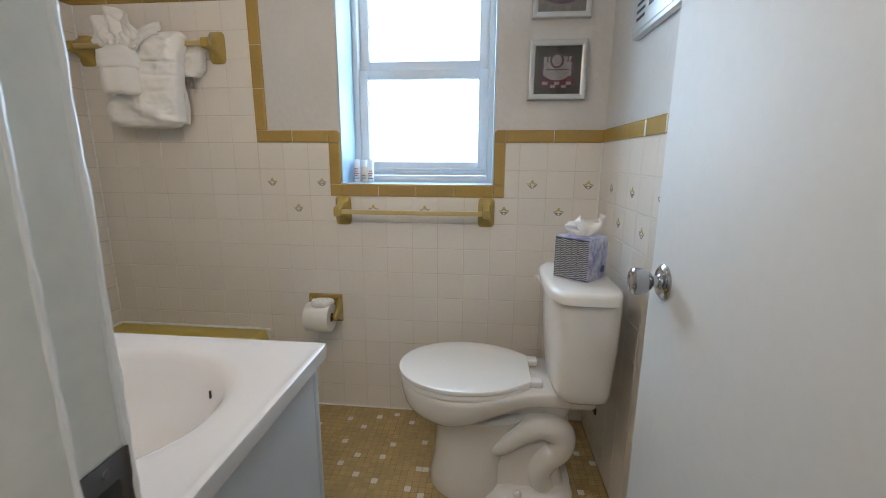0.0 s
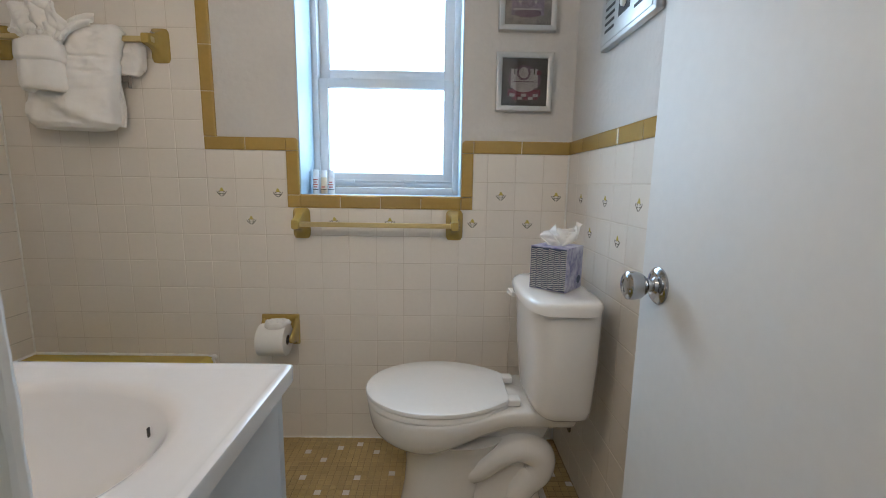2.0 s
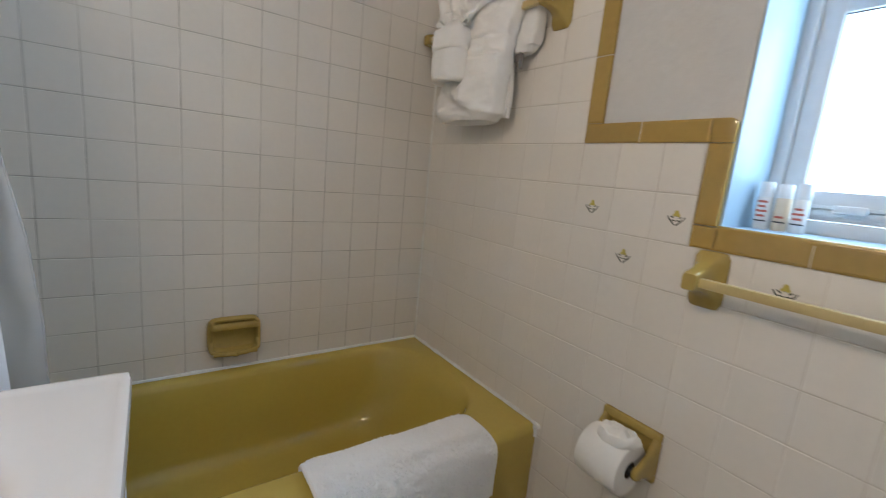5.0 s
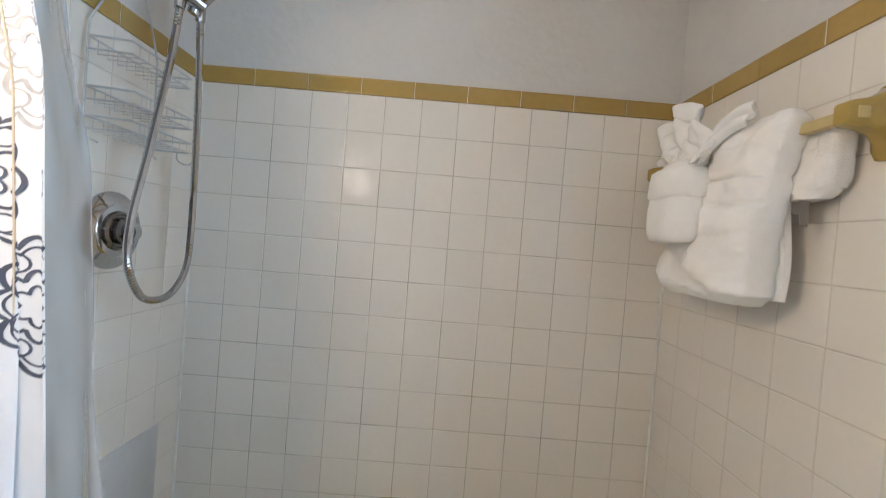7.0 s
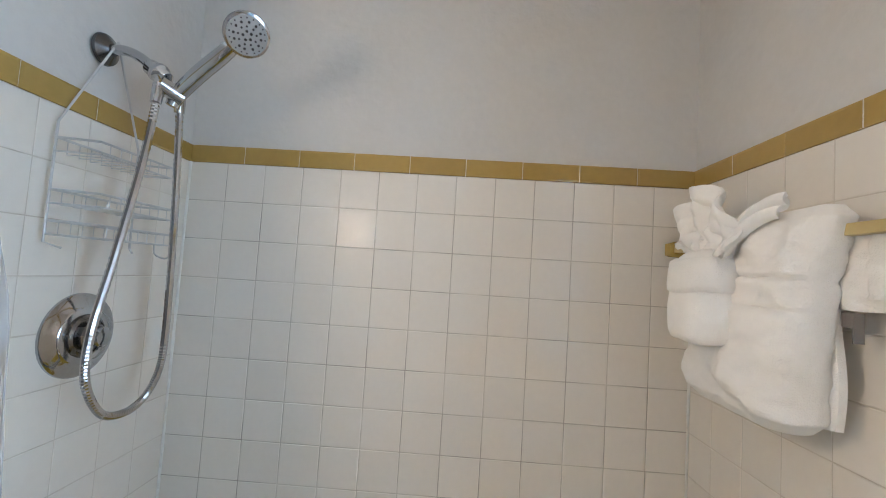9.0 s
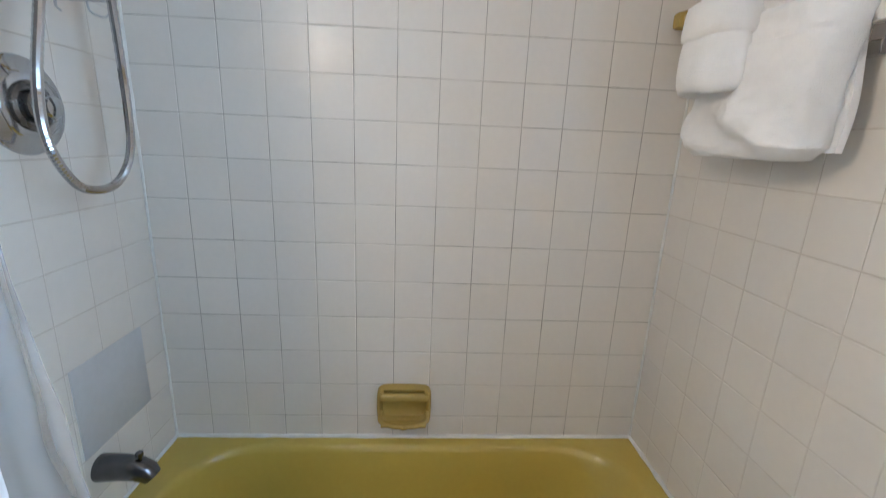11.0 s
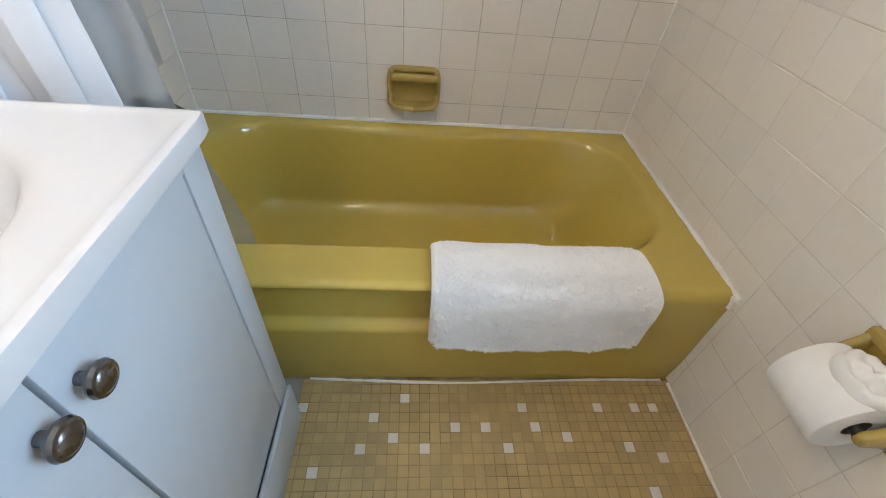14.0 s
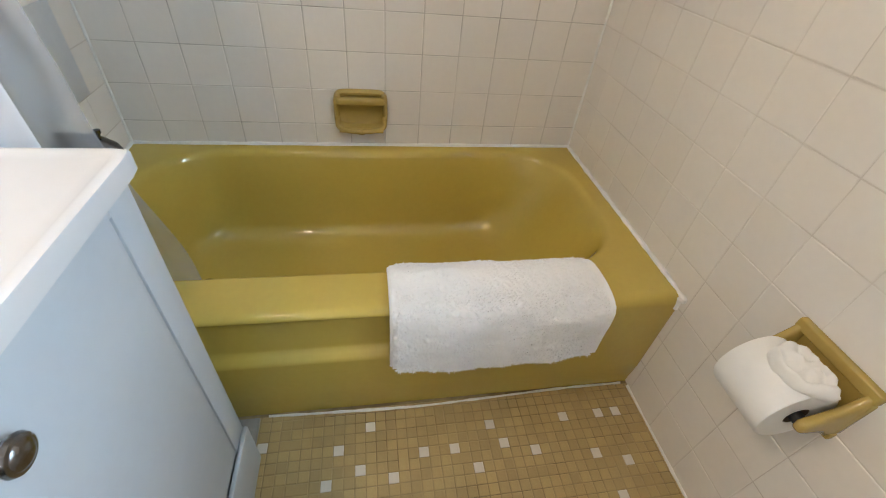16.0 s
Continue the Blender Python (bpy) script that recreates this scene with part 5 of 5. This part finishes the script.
def motif():
    bm = bmesh.new()
    y = -0.0008
    for s in (-1, 1):
        for a, b, w, h in (((0.002, -0.012), (0.017, -0.001), 0.0030, 0), ((0.017, -0.001), (0.021, 0.004), 0.0026, 0), ((0.006, 0.001), (0.014, 0.004), 0.0024, 0), ((0.001, -0.004), (0.010, -0.003), 0.0022, 0), ((0.0, 0.004), (0.006, 0.0085), 0.0018, 0)):
            p, q = Vector((a[0] * s, y, a[1])), Vector((b[0] * s, y, b[1]))
            nrm = Vector((-(q - p).z, 0, (q - p).x)).normalized() * w * 0.48
            bm.faces.new([bm.verts.new(c) for c in (p - nrm, q - nrm, q + nrm, p + nrm)])
    for cx, cz, r in ((0, 0.010, 0.0058), (-0.006, 0.006, 0.003), (0.006, 0.006, 0.003)):
        f = bm.faces.new([bm.verts.new((cx + r * math.cos(6.28319 * k / 10), y - 0.0001, cz + r * math.sin(6.28319 * k / 10))) for k in range(10)])
        f.material_index = 1
    for f in bm.faces:
        if f.normal.y > 0:
            f.normal_flip()
    for v in bm.verts:
        v.co.x, v.co.z = v.co.x * 0.92, v.co.z * 1.22
    me = bpy.data.meshes.new("motif")
    bm.to_mesh(me)
    bm.free()
    me.materials.append(GREEN), me.materials.append(YELLOW)
    return me
MOTIF = motif()
def field(parent, M, rects, u_line, v_line, decor=(), ju=0.0015, jv=0.0022):
    """Tiles over rectangles (u0, u1, v0, v1) of a wall, cut to fit; decor: tile centres that carry the printed motif."""
    for u0, u1, v0, v1 in rects:
        i0, i1 = math.floor((u0 - u_line) / T), math.ceil((u1 - u_line) / T)
        j0, j1 = math.floor((v0 - v_line) / T), math.ceil((v1 - v_line) / T)
        for i in range(i0, i1):
            for j in range(j0, j1):
                a0, a1 = max(u0, u_line + i * T), min(u1, u_line + (i + 1) * T)
                b0, b1 = max(v0, v_line + j * T), min(v1, v_line + (j + 1) * T)
                if a1 - a0 < 0.012 or b1 - b0 < 0.012:
                    continue
                cu, cv = (a0 + a1) / 2, (b0 + b1) / 2
                ob = put_tile("tile", parent, M @ Matrix.Translation((cu, 0, cv)), round(a1 - a0 - ju, 4), round(b1 - b0 - jv, 4), TILE)
                fu, fv = u_line + (i + 0.5) * T, v_line + (j + 0.5) * T
                if any(abs(fu - du) < T / 2 and abs(fv - dv) < T / 2 for du, dv in decor):
                    mo = new("motif", MOTIF)
                    mo.parent = ob
                    mo.matrix_basis = Matrix.Translation((fu - cu, 0, fv - cv))
def backing(parent, M, rects, grout=GROUT):
    bm = bmesh.new()
    for u0, u1, v0, v1 in rects:
        box(bm, u0, u1, 0.0009, 0.0075, v0, v1, m=M)
    part("grout", bm, grout, parent, smooth=0)
TW = 0.049
TRIM_GROUT = mat("pale_trim_joint", (0.78, 0.72, 0.58), 0.8, vary=0.3, scale=12)
def corner_tile(parent, M, u0, u1, v0, v1, sx, r=0.016):
    """A square trim piece with its upper corner rounded, at the side sx."""
    def outline_of(g):
        a, b, rr = (u1 - u0) / 2 - 0.0005 - g, (v1 - v0) / 2 - 0.0005 - g, max(0.002, r - g)
        arc = [(a - rr + rr * math.cos(t), b - rr + rr * math.sin(t)) for t in (math.pi / 2 * k / 6 for k in range(7))]
        pts = [(-a, -b), (a, -b)] + arc + [(-a, b)]
        return [(p[0] * sx, p[1]) for p in pts]
    C = M @ Matrix.Translation(((u0 + u1) / 2, -0.004, (v0 + v1) / 2))
    rows = [[C @ Vector((x, y, z)) for x, z in outline_of(g)] for g, y in ((0, 0.011), (0, 0.0012), (0.005, 0.0))]
    part("trim_tile", loft(rows, False, True), GOLD, parent)
def trim(parent, M, u0, u1, v0, v1, round_at=0):
    """A run of six-inch rounded trim tiles, along its longer side."""
    if round_at:
        corner_tile(parent, M, u0, u1, v0, v1, round_at)
        return
    along_u = (u1 - u0) > (v1 - v0)
    a, b = (u0, u1) if along_u else (v0, v1)
    k = max(1, round((b - a) / 0.152))
    part("joint_grout", box(bmesh.new(), u0 + 0.001, u1 - 0.001, -0.0022, 0.006, v0 + 0.001, v1 - 0.001, m=M), TRIM_GROUT, parent, smooth=0)
    for i in range(k):
        p, q = a + (b - a) * i / k, a + (b - a) * (i + 1) / k
        c = ((p + q) / 2, (v0 + v1) / 2) if along_u else ((u0 + u1) / 2, (p + q) / 2)
        w, h = (q - p - JO, v1 - v0 - 0.001) if along_u else (u1 - u0 - 0.001, q - p - JO)
        put_tile("trim_tile", parent, M @ Matrix.Translation((c[0], -0.004, c[1])), round(w, 4), round(h, 4), GOLD, d=0.011, edge=0.005, tilt=0.25)

MN, MW, ME, MS = Matrix(), pose(0, 0, 0, 0, 0, 90), pose(W, 0, 0, 0, 0, -90), pose(0, FY, 0, 0, 0, 180)
ZT = R0 + 5 * T
NR = [(0, W, 0.0, R0 - 2 * T), (0, 0.757, R0 - 2 * T, ZT), (0.757, 1.066, R0 - 2 * T, R0), (1.794, W, R0 - 2 * T, R0)]
d1, d2 = 0.811, 0.9205
backing(wall_north, MN, NR)
field(wall_north, MN, NR, 0.975, 0.0, [(d1 + k * T, R0 - 1.5 * T) for k in (0, 2, 10, 12)] + [(d2 + k * T, R0 - 2.5 * T) for k in (0, 3, 5, 8, 10)])
for a in ((0.757, 1.068, R0, R0 + TW), (0.757, 0.757 + 0.047, R0 + TW, ZT), (0, 0.757 + 0.047, ZT, ZT + TW), (1.068, WX0, R0 - 2 * T + TW, R0), (1.068, WX0, R0, R0 + TW, 1), (1.115, 1.749, R0 - 2 * T, R0 - 2 * T + TW),
          (1.068, 1.115, R0 - 2 * T, R0 - 2 * T + TW), (1.749, 1.794, R0 - 2 * T, R0 - 2 * T + TW), (WX1, 1.794, R0 - 2 * T + TW, R0), (WX1, 1.794, R0, R0 + TW, -1), (1.794, W, R0, R0 + TW)):
    trim(wall_north, MN, *a)
part("sill_trim", tube([(WX0, 0.0025, WZ0 - 0.004), (WX1, 0.0025, WZ0 - 0.004)], 0.0065, 12), GOLD, wall_north)
WR = [(FY, 0, TUBZ, ZT)]
backing(wall_west, MW, WR, MILDEW_GROUT)
field(wall_west, MW, WR, 0.0, R0, ju=0.0022, jv=0.0020)
trim(wall_west, MW, FY, 0, ZT, ZT + TW)
SR = [(-0.80, 0, TUBZ, ZT)]
backing(wall_shower, MS, SR)
field(wall_shower, MS, SR, 0.0, R0)
trim(wall_shower, MS, -0.80, 0, ZT, ZT + TW)
ER = [(0, -SY, 0.0, R0)]
backing(wall_east, ME, ER)
field(wall_east, ME, ER, 0.0, 0.0, [(0.1643 + 2 * k * T, R0 - 1.5 * T) for k in range(6)] + [(0.2738 + 2 * k * T, R0 - 2.5 * T) for k in range(6)])
trim(wall_east, ME, 0, -SY, R0, R0 + TW)

# one-inch mosaic: tan with scattered white; the stretch before the tub piece by piece, the rest joined
Q = 0.0253
WHITE = [(0.814, -0.978), (0.789, -0.731), (0.839, -0.807), (0.891, -0.758), (0.916, -0.834), (0.918, -0.683), (0.965, -0.932), (0.866, -0.607), (0.867, -0.532), (0.816, -0.432), (0.867, -0.405), (0.918, -0.482),
         (0.892, -0.331), (0.815, -0.23), (0.815, -0.13), (0.815, -0.081), (0.919, -0.183), (0.944, -0.108), (1.02, -0.159), (1.036, -0.532), (1.038, -0.408),
         (1.131, -0.106), (1.262, -0.083), (1.333, -0.054), (1.211, -0.158), (1.412, -0.1), (1.159, -0.254), (1.359, -0.257), (1.499, -0.235), (1.233, -0.331), (1.355, -0.337), (1.185, -0.387), (1.281, -0.415), (1.485, -0.384), (1.357, -0.458), (1.481, -0.484)]
OX, OY = 0.789 - Q / 2, -0.731 - Q / 2
whites = {(math.floor((x - OX) / Q), math.floor((y - OY) / Q)) for x, y in WHITE}
frnd = random.Random(21)
V, F, used = [], [], set()
i0, i1 = math.ceil((TX + 0.004 - OX) / Q) - 1, math.floor((W - OX) / Q)
j0, j1 = math.ceil((SY - OY) / Q), math.floor((-0.001 - OY) / Q) + 1
MFLAT = pose(0, 0, 0, -90, 0, 0)
for i in range(i0, i1 + 1):
    for j in range(j0, j1):
        if (i, j) in used:
            continue
        used.add((i, j))
        x0, y0_ = OX + i * Q, OY + j * Q
        white = (i, j) in whites or ((x0 > 1.5 or y0_ < -1.0) and frnd.random() < 0.055)
        nx = ny = 1
        if not white and frnd.random() < 0.02 and (i + 1, j) not in used and (i + 1, j) not in whites and i < i1:
            nx = 2
            used.add((i + 1, j))
        elif not white and frnd.random() < 0.015 and (i, j + 1) not in used and (i, j + 1) not in whites and j < j1 - 1:
            ny = 2
            used.add((i, j + 1))
        xa, xb, ya, yb = max(x0, TX + 0.001), min(x0 + nx * Q, W - 0.001), y0_, min(y0_ + ny * Q, -0.001)
        if xb - xa < 0.006 or yb - ya < 0.006:
            continue
        g = 0.0009
        if (0.775 < x0 < 1.02 and -0.86 < y0_ < -0.13) or (white and x0 < 1.5 and y0_ > -1.0):
            put_tile("mosaic_tile", floor, Matrix.Translation(((xa + xb) / 2, (ya + yb) / 2, frnd.gauss(0, 0.00015))) @ MFLAT, round(xb - xa - 2 * g, 4), round(yb - ya - 2 * g, 4), MOSAIC_W if white else MOSAIC, d=0.005, edge=0.0012, tilt=0.5)
        else:
            dz = frnd.gauss(0, 0.00015)
            e = 0.0012
            b = len(V)
            V += [(xa + g + e, ya + g + e, dz), (xb - g - e, ya + g + e, dz), (xb - g - e, yb - g - e, dz), (xa + g + e, yb - g - e, dz), (xa + g, ya + g, dz - 0.001), (xb - g, ya + g, dz - 0.001), (xb - g, yb - g, dz - 0.001), (xa + g, yb - g, dz - 0.001),
                  (xa + g, ya + g, -0.004), (xb - g, ya + g, -0.004), (xb - g, yb - g, -0.004), (xa + g, yb - g, -0.004)]
            F += [((b, b + 1, b + 2, b + 3), white)] + [((b + o + k, b + o + (k + 1) % 4, b + o + 4 + (k + 1) % 4, b + o + 4 + k)[::-1], white) for o in (0, 4) for k in range(4)]
me = bpy.data.meshes.new("mosaic")
me.from_pydata(V, [], [f for f, w in F])
me.materials.append(MOSAIC_J), me.materials.append(MOSAIC_W)
for p, (f, w) in zip(me.polygons, F):
    p.material_index = int(w)
mo = new("mosaic", me)
mo.parent = floor
tagged(mo, "tan mosaic with scattered white tiles", kind="stuff")
